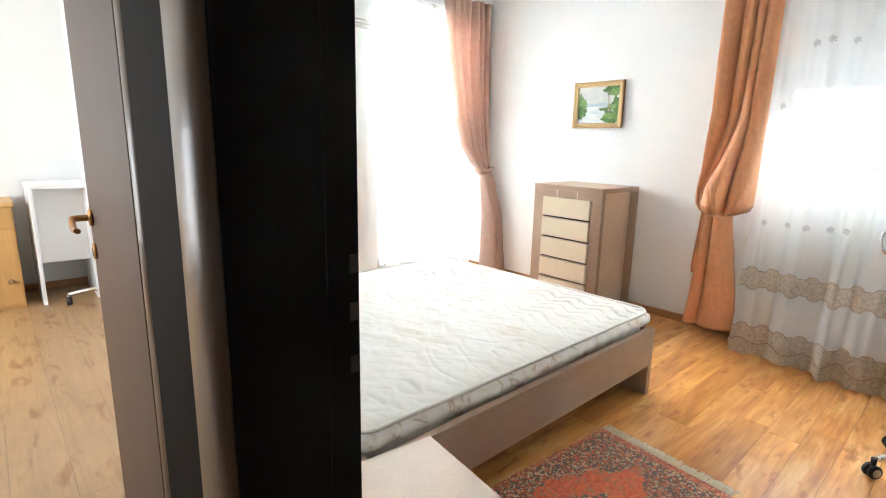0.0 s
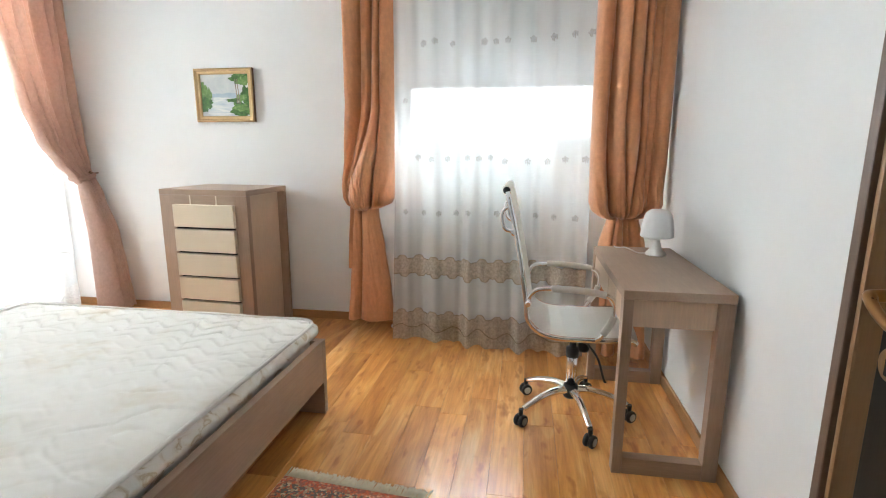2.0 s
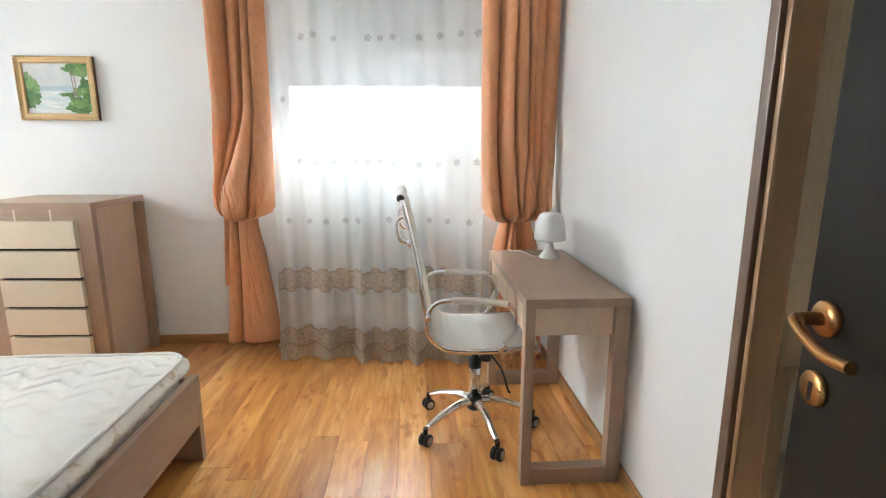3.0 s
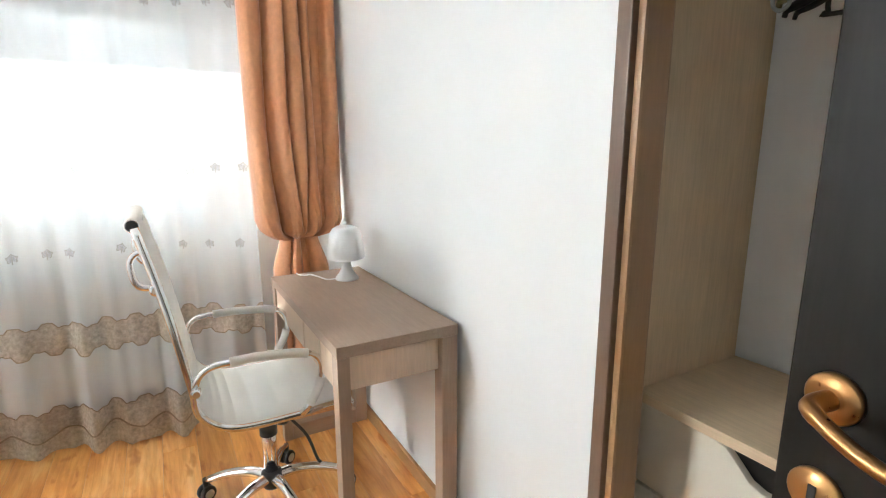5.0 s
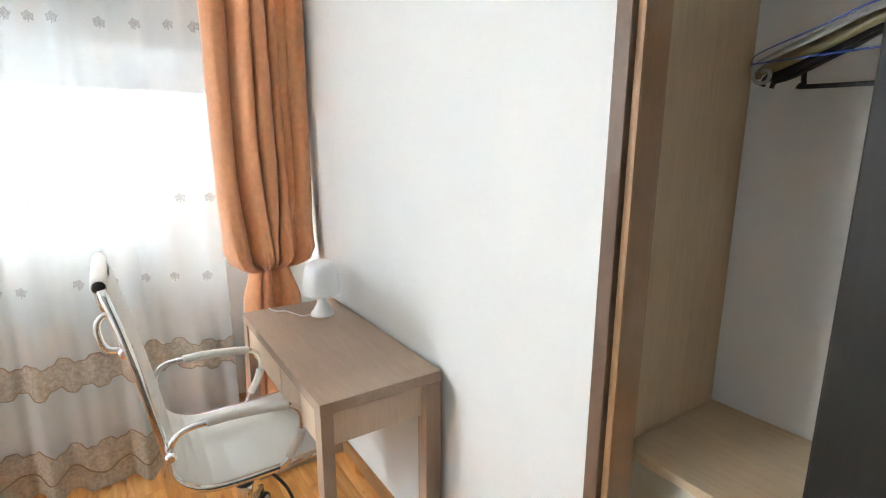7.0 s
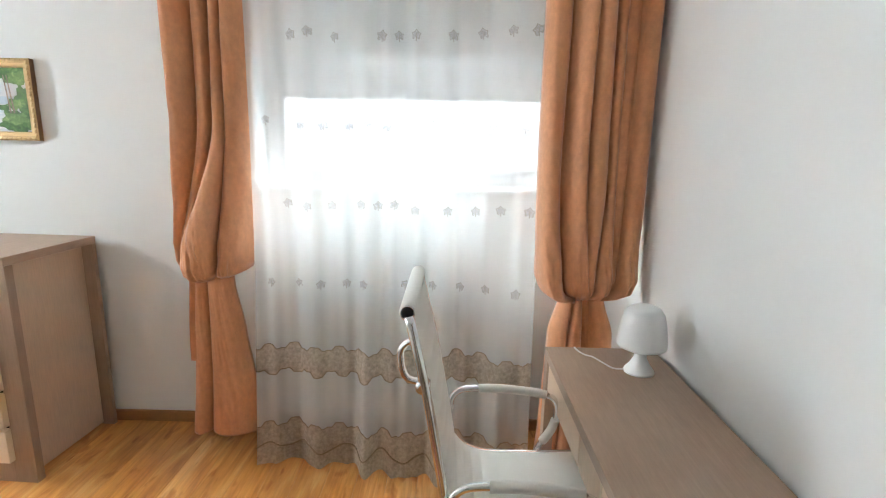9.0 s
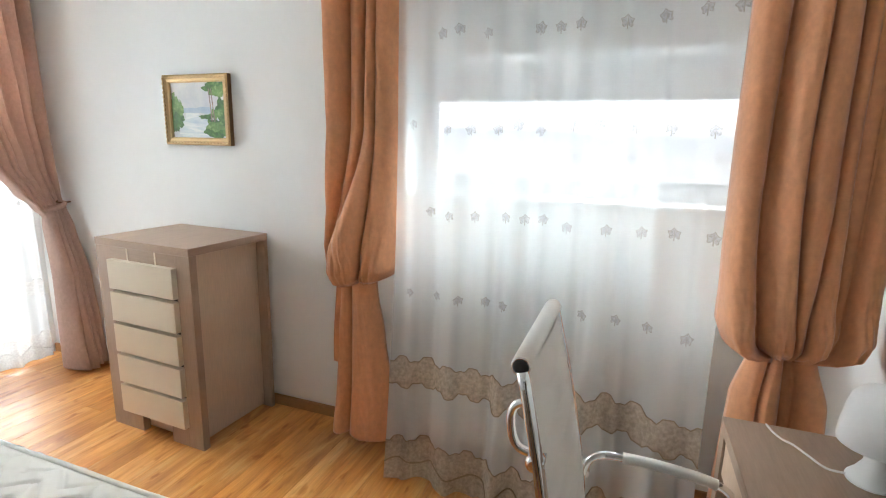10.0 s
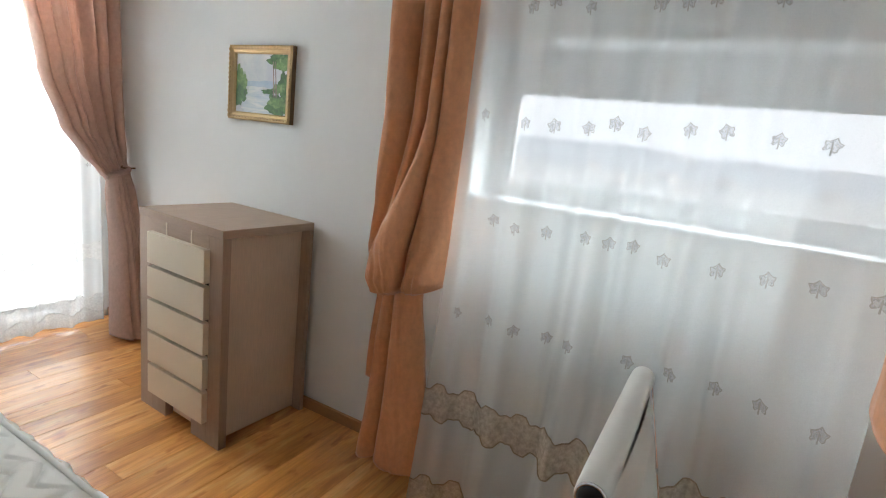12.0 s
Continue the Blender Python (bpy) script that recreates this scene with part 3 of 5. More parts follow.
for b in ((-0.72, 0.82, 4.15, 4.21, 1.70, 1.85), (-0.72, 0.82, 4.15, 4.21, 1.24, 1.325), (-0.72, -0.645, 4.15, 4.21, 1.325, 1.70), (0.745, 0.82, 4.15, 4.21, 1.325, 1.70)):
    part("window_frame", boxes(b, bevel=0.004), upvc, win)
for b in ((-0.644, 0.744, 4.165, 4.195, 1.682, 1.699), (-0.644, 0.744, 4.165, 4.195, 1.326, 1.342), (-0.644, -0.628, 4.165, 4.195, 1.343, 1.681), (0.728, 0.744, 4.165, 4.195, 1.343, 1.681)):
    part("glazing_bead", boxes(b, bevel=0.003), upvc, win)
pane = part("pane", boxes((-0.627, 0.727, 4.178, 4.182, 1.344, 1.680)), glass, win)
pane.visible_shadow = False
part("window_sill", boxes((-0.719, 0.819, Y1 + 0.005, 4.149, 1.241, 1.256), bevel=0.004), upvc, win, "white window sill")

# ---- balcony window ----
bal = thing("window_2", (0, 0, 0), "tall white balcony window, blown out by daylight", "window")
bal["kind"] = "structure"
for b in ((-3.51, -3.45, 2.76, 2.83, 0, 2.42), (-3.51, -3.45, 3.82, 3.89, 0, 2.42), (-3.51, -3.45, 2.83, 3.82, 2.35, 2.42), (-3.51, -3.45, 2.83, 3.82, 0, 0.08), (-3.51, -3.45, 3.30, 3.35, 0.08, 2.35)):
    part("window_frame", boxes(b, bevel=0.004), upvc, bal)
for y0, y1 in ((2.831, 3.299), (3.351, 3.819)):
    p = part("pane", boxes((-3.482, -3.478, y0, y1, 0.081, 2.349)), glass, bal)
    p.visible_shadow = False

# ---- radiator under the north window ----
rad = thing("radiator", (0.0, 3.875, 0.0), "white ribbed panel radiator behind the sheer curtain", "radiator")


def radiator_panel():
    bm = bmesh.new()

    def f(u, v):
        x = -0.56 + 1.10 * u
        rib = 0.006 * max(-1, min(1, 3 * math.sin(2 * math.pi * u * 22))) * (1 if 0.06 < v < 0.94 else 0)
        return (x, -0.045 - rib, 0.13 + 0.55 * v)
    grid(bm, 176, 16, f)
    return bm


part("panel", radiator_panel(), radiator_white, rad)
part("case", boxes((-0.56, 0.54, -0.036, 0.045, 0.13, 0.68), bevel=0.006), radiator_white, rad)
part("grille", boxes(*[(-0.54 + 0.05 * i, -0.50 + 0.05 * i, -0.03, 0.035, 0.681, 0.687) for i in range(21)]), radiator_white, rad)
part("valve", lathe(bmesh.new(), [(0.012, 0.54), (0.012, 0.56), (0.019, 0.562), (0.021, 0.60), (0.017, 0.615)], (0, -0.02, 0.645), 16, "x"), white_plastic, rad, "white thermostat valve")
part("pipe", tube(bmesh.new(), smooth_line([(0.55, -0.02, 0.64), (0.575, -0.02, 0.55), (0.575, -0.02, 0.1), (0.575, 0.0, 0.0)], 6), 0.008, 10), radiator_white, rad)
part("pipe", tube(bmesh.new(), smooth_line([(-0.56, -0.01, 0.16), (-0.66, -0.01, 0.155), (-0.70, -0.01, 0.13), (-0.70, -0.01, 0.0)], 6), 0.008, 10), radiator_white, rad)
part("valve", lathe(bmesh.new(), [(0.011, -0.60), (0.016, -0.605), (0.016, -0.65), (0.010, -0.655)], (0, -0.01, 0.158), 14, "x"), white_plastic, rad)
part("pipe_collar", lathe(bmesh.new(), [(0.024, 0.0), (0.022, 0.012), (0.010, 0.02)], (-0.70, -0.01, 0.0), 16), white_plastic, rad)
for xx in (-0.4, 0.4):
    part("bracket", boxes((xx - 0.02, xx + 0.02, 0.045, 0.089, 0.2, 0.6)), radiator_white, rad)
part("foot", boxes((-0.42, -0.38, -0.03, 0.03, 0.0, 0.13), bevel=0.003), radiator_white, rad)
part("foot", boxes((0.38, 0.42, -0.03, 0.03, 0.0, 0.13), bevel=0.003), radiator_white, rad)

# ---- curtains ----


def eased(t):
    t = min(max(t, 0.0), 1.0)
    return t * t * (3 - 2 * t)


def sheer_n(x, z):
    """How far north the window's sheer hangs at x and height z."""
    k = 0.55 + 0.45 * (1 - z / 2.6)
    y = 3.70 - 0.15 * eased((x - 0.34) / 0.22)
    y -= max(0.0, 1 - z / 1.1) ** 1.3 * (0.08 + 0.09 * eased((x + 0.35) / 0.4) - 0.10 * eased((x - 0.3) / 0.25))
    low = max(0.0, 1 - z / 1.5)
    wave = 0.5 + 0.5 * math.sin(x * 30 + 1.6 * math.sin(x * 5.5) + 0.6)
    y -= low * 0.055 * wave ** 1.6
    return y + k * (0.015 * math.sin(x * 52 + 1.3 * math.sin(x * 7) + 0.25 * z) + 0.010 * math.sin(x * 23 + 0.9 + 0.5 * z) + 0.003 * math.sin(x * 97 + 2 * z))


def sheer_w(y, z):
    """How far west the balcony's sheer hangs at y and height z."""
    k = 0.6 + 0.4 * (1 - z / 2.5)
    return -3.305 + k * (0.022 * math.sin(y * 40 + 1.5 * math.sin(y * 6) + 0.2 * z) + 0.012 * math.sin(y * 19 + 0.4) + 0.005 * math.sin(y * 88))


def lobes(s):
    """The scalloped, leafy upper edge of a lace border."""
    tip = 1 - abs(((s / 0.105) % 1.0) - 0.5) * 2
    side = 1 - abs(((s / 0.035 + 0.5) % 1.0) - 0.5) * 2
    return 0.030 * tip ** 1.3 + 0.011 * side + 0.004 * math.sin(s * 9)


def sheer_curtain(name, label, surf, a0, a1, top, axis, border_mat, cord_mat, leaf_mat, rows, borders, seed):
    rnd = random.Random(seed)

    def at(s, z, off=0.0):
        d = surf(s, z)
        return (s, d - off, z) if axis == "x" else (d + off, s, z)
    c = thing(name, (0, 0, 0), label, "sheer curtain")
    hem = lambda s: 0.018 + 0.010 * abs(math.sin(s * 29 + 0.4))
    bm = grid(bmesh.new(), 190, 50, lambda u, v: at(a0 + (a1 - a0) * u, hem(a0 + (a1 - a0) * u) * (1 - v) + top * v))
    part("cloth", bm, sheer_cloth, c)
    for z0, z1 in borders:
        bm = grid(bmesh.new(), 420, 4, lambda u, v: at(a0 + (a1 - a0) * u, (z0 - (lobes(a0 + (a1 - a0) * u + 0.3) if z0 > 0.3 else -hem(a0 + (a1 - a0) * u))) * (1 - v) + (z1 - 0.01 + lobes(a0 + (a1 - a0) * u)) * v, 0.003))
        band = part("lace_border", bm, border_mat, c, "lace border band")
        for low in ((False, True) if z0 > 0.3 else (False,)):
            line = []
            for i in range(421):
                s = a0 + (a1 - a0) * i / 420
                line.append(Vector(at(s, z0 - lobes(s + 0.3) if low else z1 - 0.01 + lobes(s), 0.005)))
            part("stitched_edge", tube(bmesh.new(), line, 0.0022, 5), cord_mat, band)
    bm = bmesh.new()
    tube(bm, [Vector(at(a0 + (a1 - a0) * i / 160, 0.105 + 0.016 * math.sin(i * 0.27) + 0.006 * math.sin(i * 0.11), 0.005)) for i in range(161)], 0.0032, 6)
    part("hem_cord", bm, cord_mat, c)
    half = [(0.007, 0.021), (0.014, 0.015), (0.024, 0.013), (0.022, 0.004), (0.018, -0.003), (0.020, -0.013), (0.014, -0.019), (0.006, -0.014)]
    outline = [(0.0, 0.030)] + half + [(0.0, -0.007)] + [(-px, pz) for px, pz in half[::-1]]
    for z, spots in rows:
        for s in spots:
            bm = bmesh.new()
            lean = rnd.uniform(-0.35, 0.35)
            k = rnd.uniform(0.72, 0.92)
            dz = rnd.uniform(-0.012, 0.012)
            pts = [(k * (px * math.cos(lean) - pz * math.sin(lean)), k * (px * math.sin(lean) + pz * math.cos(lean))) for px, pz in outline]
            outer = [bm.verts.new(at(s + px, z + dz + pz, 0.004)) for px, pz in pts]
            inner = [bm.verts.new(at(s + px * 0.82, z + dz + pz * 0.82, 0.0045)) for px, pz in pts]
            n = len(outer)
            for i in range(n):
                bm.faces.new((outer[i], outer[(i + 1) % n], inner[(i + 1) % n], inner[i]))
            centre = bm.verts.new(at(s, z + dz, 0.0035))
            flat = [bm.verts.new(at(s + px * 0.8, z + dz + pz * 0.8, 0.0035)) for px, pz in pts]
            for i in range(n):
                bm.faces.new((flat[i], flat[(i + 1) % n], centre)).material_index = 1
            vein = [bm.verts.new(at(s + px, z + dz + pz, 0.0045)) for px, pz in ((-0.002, -0.022), (0.002, -0.022), (0.001, 0.012), (-0.001, 0.012))]
            bm.faces.new(vein)
            part("embroidered_leaf", bm, leaf_mat, c).data.materials.append(leaf_fill)
    return c


LEAF_ROWS = [
    (2.22, [-0.53, -0.42, -0.34, -0.21, -0.11, 0.02, 0.11, 0.24, 0.33, 0.47]),
    (1.89, [-0.44, -0.37, -0.26, -0.07, 0.0, 0.07, 0.22, 0.34, 0.45, 0.54]),
    (1.545, [-0.56, -0.41, -0.32, -0.21, -0.13, -0.05, 0.07, 0.16, 0.28, 0.39, 0.51]),
    (1.195, [-0.48, -0.39, -0.29, -0.16, -0.09, -0.02, 0.07, 0.21, 0.33, 0.43, 0.54]),
    (0.855, [-0.56, -0.44, -0.34, -0.23, -0.15, 0.03, 0.15, 0.27, 0.38, 0.50])]
BALCONY_LEAVES = [2.76, 2.87, 3.01, 3.10, 3.23, 3.34, 3.47, 3.58, 3.71, 3.80]
sheer_curtain("sheer_curtain", "white sheer curtain with grey embroidered leaves, beige lace borders", sheer_n, -0.63, 0.575, 2.60, "x", lace, lace_cord, embroidery, LEAF_ROWS, ((0.465, 0.555), (0.0, 0.20)), 3)
sheer_curtain("sheer_curtain", "white sheer curtain over the bright balcony window", sheer_w, 2.69, 3.87, 2.52, "y", pale_lace, pale_lace, pale_embroidery, [(1.75, BALCONY_LEAVES), (1.40, [v + 0.04 for v in BALCONY_LEAVES]), (1.05, BALCONY_LEAVES)], ((0.47, 0.55), (0.0, 0.19)), 5)


def table(rows, z):
    """The row of values at height z, softly between the rows of a table that runs from the top down."""
    for r0, r1 in zip(rows, rows[1:]):
        if z >= r1[0]:
            t = eased((r0[0] - z) / (r0[0] - r1[0])) * 0.5 + 0.5 * (r0[0] - z) / (r0[0] - r1[0])
            return [a + (b - a) * t for a, b in zip(r0[1:], r1[1:])]
    return rows[-1][1:]


def hung_cloth(rows, top_creases, low_creases, bulges, axis, seed, knee, crumple=0.0, sag=0.0, levels=120, across=240):
    """Cloth hanging in round folds with sharp creases between them, closed behind.
    Rows from the top down: height, middle along the wall, half width, middle out from the wall, half depth.
    The creases run from their places at the top to those at the bottom, both from -1 to 1 across the cloth; below the knee they bend."""
    bm = bmesh.new()
    ph = random.Random(seed).random() * 20
    top, bottom = rows[0][0], rows[-1][0]
    n = len(bulges)
    rings = []
    for j in range(levels + 1):
        f = j / levels
        z = top + (bottom - top) * (f if sag == 0 else 1 - (1 - f) ** 1.35)
        c, w, o, d = table(rows, z)
        bend = eased((knee - z) / (knee - bottom))
        near = max(0.0, 1 - (z - bottom) / 0.30)
        edges = [a + (b - a) * bend + (0.05 * noise.noise((k * 3.7, z * 1.3, ph)) if 0 < k < n else 0) for k, (a, b) in enumerate(zip(top_creases, low_creases))]
        ring = []
        for i in range(across + 1):
            u = -1 + 2 * i / across
            k = 0
            while k < n - 1 and u > edges[k + 1]:
                k += 1
            wide = max(0.04, edges[k + 1] - edges[k])
            t = min(1.0, max(0.0, (u - edges[k]) / wide))
            lean = 0.5 + 0.16 * math.sin(k * 2.3 + ph)
            t = 0.5 * t / lean if t < lean else 0.5 + 0.5 * (t - lean) / (1 - lean)
            hump = max(0.0, 4 * t * (1 - t)) ** 0.48
            swell = bulges[k] * (1 + 0.25 * noise.noise((k * 5.1, z * 1.6, ph)))
            fold = hump * swell * min(wide, 0.75) * max(w, 0.06) * 1.3
            round_off = (1 - abs(u) ** 5) ** 0.5
            wrinkle = 0.006 * noise.noise((u * 2.6 + 0.5 * z, z * 3.0, ph)) + 0.003 * noise.noise((u * 7, z * 9.0 + 3 * u, ph + 4))
            pinch = crumple * near * (0.014 * noise.noise((u * 5.5, z * 9 - 4 * abs(u), ph + 9)) + 0.008 * noise.noise((u * 12, z * 18 + 7 * u, ph + 2)))
            out = o - (d * 0.75 * round_off + fold + wrinkle + pinch)
            along = c + w * u + 0.16 * fold * math.sin(k * 1.9 + ph)
            zz = z - sag * near * near * (0.35 + hump * swell)
            if j == levels:
                zz += 0.008 * noise.noise((u * 3, ph, 1))
            ring.append(bm.verts.new((along, out, zz) if axis == "x" else (-out, along, zz)))
        for i in range(1, 16):
            u = 1 - 2 * i / 16
            out = o + d * 0.35 * (1 - u * u) ** 0.5
            ring.append(bm.verts.new((c + w * u, out, z) if axis == "x" else (-out, c + w * u, z)))
        rings.append(ring)
    m = len(rings[0])
    for r0, r1 in zip(rings, rings[1:]):
        for k in range(m):
            bm.faces.new((r0[k], r0[(k + 1) % m], r1[(k + 1) % m], r1[k])).smooth = True
    bm.faces.new(rings[0])
    bm.faces.new(rings[-1][::-1])
    return bm


def tied_drape(label, mat, upper, tail, band, group="terracotta drapes"):
    d = thing("drape", (0, 0, 0), label, "drape", group)
    part("upper_cloth", upper, mat, d)
    part("tail", tail, mat, d)
    part("tieback", band, mat, d, "tieback band of the same cloth")
    return d


def ring_band(c, o, z, w, dd, axis, tilt=0.0):
    line = []
    for i in range(28):
        a = 2 * math.pi * i / 28
        al, ou = c + w * math.cos(a), o - dd * math.sin(a)
        zz = z + tilt * math.cos(a)
        line.append(Vector((al, ou, zz) if axis == "x" else (-ou, al, zz)))
    return tube(bmesh.new(), line, 0.016, 8, True, 1.0)


tied_drape("terracotta velvet drape, tied up and ballooning over its tie", drape_cloth,
           hung_cloth([(2.60, -0.775, 0.165, 3.755, 0.05), (1.55, -0.80, 0.165, 3.755, 0.05), (1.20, -0.815, 0.172, 3.755, 0.06), (1.03, -0.825, 0.183, 3.755, 0.075), (0.955, -0.825, 0.178, 3.755, 0.085), (0.915, -0.825, 0.155, 3.755, 0.08), (0.893, -0.83, 0.115, 3.757, 0.055), (0.885, -0.84, 0.05, 3.76, 0.02)],
                      [-1, -0.86, -0.30, 0.10, 0.46, 1], [-1, -0.90, -0.80, -0.72, 0.26, 1], [0.6, 0.8, 0.75, 1.0, 0.6], "x", 11, 1.55, 1.8, 0.022),
           hung_cloth([(0.93, -0.845, 0.075, 3.775, 0.03), (0.84, -0.852, 0.085, 3.775, 0.035), (0.60, -0.845, 0.115, 3.78, 0.035), (0.30, -0.836, 0.146, 3.785, 0.04), (0.095, -0.834, 0.167, 3.785, 0.045)],
                      [-1, -0.3, 1], [-1, -0.36, 1], [0.45, 0.42], "x", 12, 0.6, 0.0, 0.0, 60, 120),
           ring_band(-0.852, 3.765, 0.895, 0.075, 0.042, "x"))
strip = thing("tie_ribbon", (0, 0, 0), "loose end of the terracotta tieback hanging down", "tieback")
ribbon = grid(bmesh.new(), 6, 24, lambda u, v: (-0.975 + 0.062 * u + 0.022 * v, 3.722 - 0.006 * math.sin(5 * v + 2 * u), 0.455 + 0.43 * v))
bmesh.ops.solidify(ribbon, geom=ribbon.faces[:], thickness=0.003)
part("ribbon", ribbon, drape_cloth, strip)
tied_drape("terracotta velvet drape, tied up beside the desk", drape_cloth,
           hung_cloth([(2.60, 0.765, 0.213, 3.54, 0.05), (1.55, 0.767, 0.211, 3.54, 0.05), (1.2, 0.768, 0.208, 3.535, 0.06), (1.03, 0.765, 0.20, 3.525, 0.075), (0.965, 0.766, 0.200, 3.52, 0.085), (0.925, 0.764, 0.185, 3.515, 0.08), (0.905, 0.76, 0.155, 3.512, 0.06), (0.892, 0.758, 0.11, 3.51, 0.04), (0.885, 0.755, 0.05, 3.505, 0.02)],
                      [-1, -0.60, -0.19, 0.22, 0.42, 0.58, 1], [-1, -0.5, -0.08, 0.12, 0.45, 0.52, 1], [0.75, 0.85, 0.8, 0.8, 0.15, 0.5], "x", 23, 1.35, 2.2, 0.016),
           hung_cloth([(0.97, 0.758, 0.05, 3.525, 0.02), (0.88, 0.758, 0.085, 3.53, 0.03), (0.72, 0.762, 0.128, 3.535, 0.035), (0.3, 0.765, 0.15, 3.53, 0.04), (0.06, 0.765, 0.165, 3.53, 0.045)],
                      [-1, -0.45, 0.05, 0.3, 1], [-1, -0.5, 0.0, 0.25, 1], [0.6, 0.7, 0.1, 0.55], "x", 24, 0.7, 0.5, 0.0, 60, 140),
           ring_band(0.757, 3.51, 0.915, 0.058, 0.040, "x"))
west_drape = tied_drape("pinkish tan drape swept aside to a wall hook", pink_drape,
           hung_cloth([(2.60, 3.69, 0.265, 3.26, 0.04), (2.2, 3.695, 0.26, 3.25, 0.04), (1.6, 3.735, 0.215, 3.23, 0.045), (1.30, 3.78, 0.17, 3.21, 0.05), (1.14, 3.825, 0.122, 3.18, 0.06), (1.06, 3.855, 0.085, 3.155, 0.06), (1.00, 3.87, 0.055, 3.145, 0.04)],
                      [-1, -0.80, -0.55, -0.22, 0.02, 0.30, 0.62, 1], [-1, -0.72, -0.45, -0.2, 0.05, 0.35, 0.65, 1], [0.8, 0.7, 0.9, 0.5, 0.9, 0.7, 0.8], "y", 31, 1.9, 1.6, 0.02),
           hung_cloth([(1.06, 3.88, 0.06, 3.13, 0.03), (0.92, 3.87, 0.078, 3.10, 0.06), (0.6, 3.868, 0.088, 3.05, 0.12), (0.3, 3.862, 0.095, 3.03, 0.16), (0.025, 3.86, 0.10, 3.02, 0.19)],
                      [-1, -0.4, 0.1, 0.5, 1], [-1, -0.5, 0.15, 0.55, 1], [0.7, 0.8, 0.6, 0.7], "y", 32, 0.8, 0.6, 0.0, 70, 140),
           ring_band(3.875, 3.135, 1.045, 0.068, 0.08, "y", 0.02), "")
part("heading", hung_cloth([(2.60, 3.692, 0.268, 3.265, 0.05), (2.55, 3.692, 0.27, 3.27, 0.045), (2.49, 3.692, 0.267, 3.262, 0.05)], [k / 8 - 1 for k in range(17)], [k / 8 - 1 for k in range(17)], [0.9, 0.6, 1.0, 0.7] * 4, "y", 37, 2.55, 0.8, 0.0, 12, 260), pink_drape, west_drape, "gathered heading band")
hook = thing("tieback_hook", (-3.08, Y1, 1.07), "dark metal tieback hook on the wall", "hook")
part("hook", tube(bmesh.new(), smooth_line([(0, 0, 0), (0, -0.05, 0.0), (0.005, -0.085, 0.005), (0.02, -0.09, 0.015)], 6), 0.005, 8), dark_gilt, hook)


def curtain_rail(label, p0, p1, heading, brackets):
    r = thing("curtain_rail", (0, 0, 0), label, "curtain rail")
    part("rail", tube(bmesh.new(), [Vector(p0), Vector(p1)], 0.013, 12), white_plastic, r)
    for q in (p0, p1):
        bm = bmesh.new()
        bmesh.ops.create_uvsphere(bm, u_segments=14, v_segments=8, radius=0.022)
        bmesh.ops.translate(bm, verts=bm.verts[:], vec=q)
        part("finial", bm, white_plastic, r)
    for q, w in brackets:
        part("bracket", tube(bmesh.new(), [Vector(q), Vector(w)], 0.008, 8), white_plastic, r)
    return r


curtain_rail("white curtain rail over the low window", (-1.02, 3.72, 2.615), (0.965, 3.62, 2.615), "x", (((-0.5, 3.69, 2.615), (-0.5, Y1 + 0.01, 2.615)), ((0.5, 3.64, 2.615), (0.5, Y1 + 0.01, 2.615))))
curtain_rail("white curtain rail over the balcony window", (-3.27, 2.62, 2.615), (-3.27, 3.95, 2.615), "y", (((-3.27, 2.75, 2.615), (X0 - 0.01, 2.75, 2.615)), ((-3.27, 3.5, 2.615), (X0 - 0.01, 3.5, 2.615))))
ledge = thing("wall_ledge", (X0, 2.53, 2.27), "small white moulded plaster ledge on the wall", "ledge")
part("moulding", boxes((0.0, 0.10, -0.18, 0.17, 0.0, 0.022), (0.0, 0.08, -0.17, 0.16, -0.022, 0.0), (0.0, 0.05, -0.16, 0.15, -0.045, -0.022), bevel=0.006), wall_paint, ledge)
switch = thing("wall_socket", (X0, 2.065, 0.82), "small white wall switch plate", "switch")
part("plate", boxes((0, 0.009, -0.04, 0.04, -0.04, 0.04), bevel=0.003), white_plastic, switch)
part("rocker", boxes((0.009, 0.014, -0.025, 0.025, -0.025, 0.025), bevel=0.002), white_plastic, switch)

# ---- chest of drawers ----
chest = thing("chest_of_drawers", (-1.84, 3.70, 0.0), "taupe wooden chest with five cream drawers against the wall", "chest", "", -2.6)
part("top", boxes((-0.318, 0.318, -0.247, 0.247, 0.962, 0.998), bevel=0.002), taupe_y, chest)
part("carcass", boxes((-0.262, 0.262, -0.205, 0.222, 0.012, 0.961), bevel=0.002), beige_panel, chest, "beige side panels")
part("front_post", boxes((-0.318, -0.212, -0.245, -0.206, 0.0, 0.961), bevel=0.002), taupe_z, chest)
part("front_post", boxes((0.226, 0.318, -0.245, -0.206, 0.0, 0.961), bevel=0.002), taupe_z, chest)
part("front_foot", boxes((-0.212, -0.10, -0.245, -0.206, 0.0, 0.095), bevel=0.002), taupe_z, chest)
part("front_foot", boxes((0.11, 0.226, -0.245, -0.206, 0.0, 0.095), bevel=0.002), taupe_z, chest)
# black sheet behind the drawers, painted as the shade in their gaps
part("gap_panel", boxes((-0.212, 0.226, -0.236, -0.206, 0.095, 0.895)), gap_shade, chest, "panel coloured as the shade in the drawer gaps")
part("top_rail", boxes((-0.212, 0.226, -0.245, -0.206, 0.896, 0.961), bevel=0.001), taupe_x, chest)
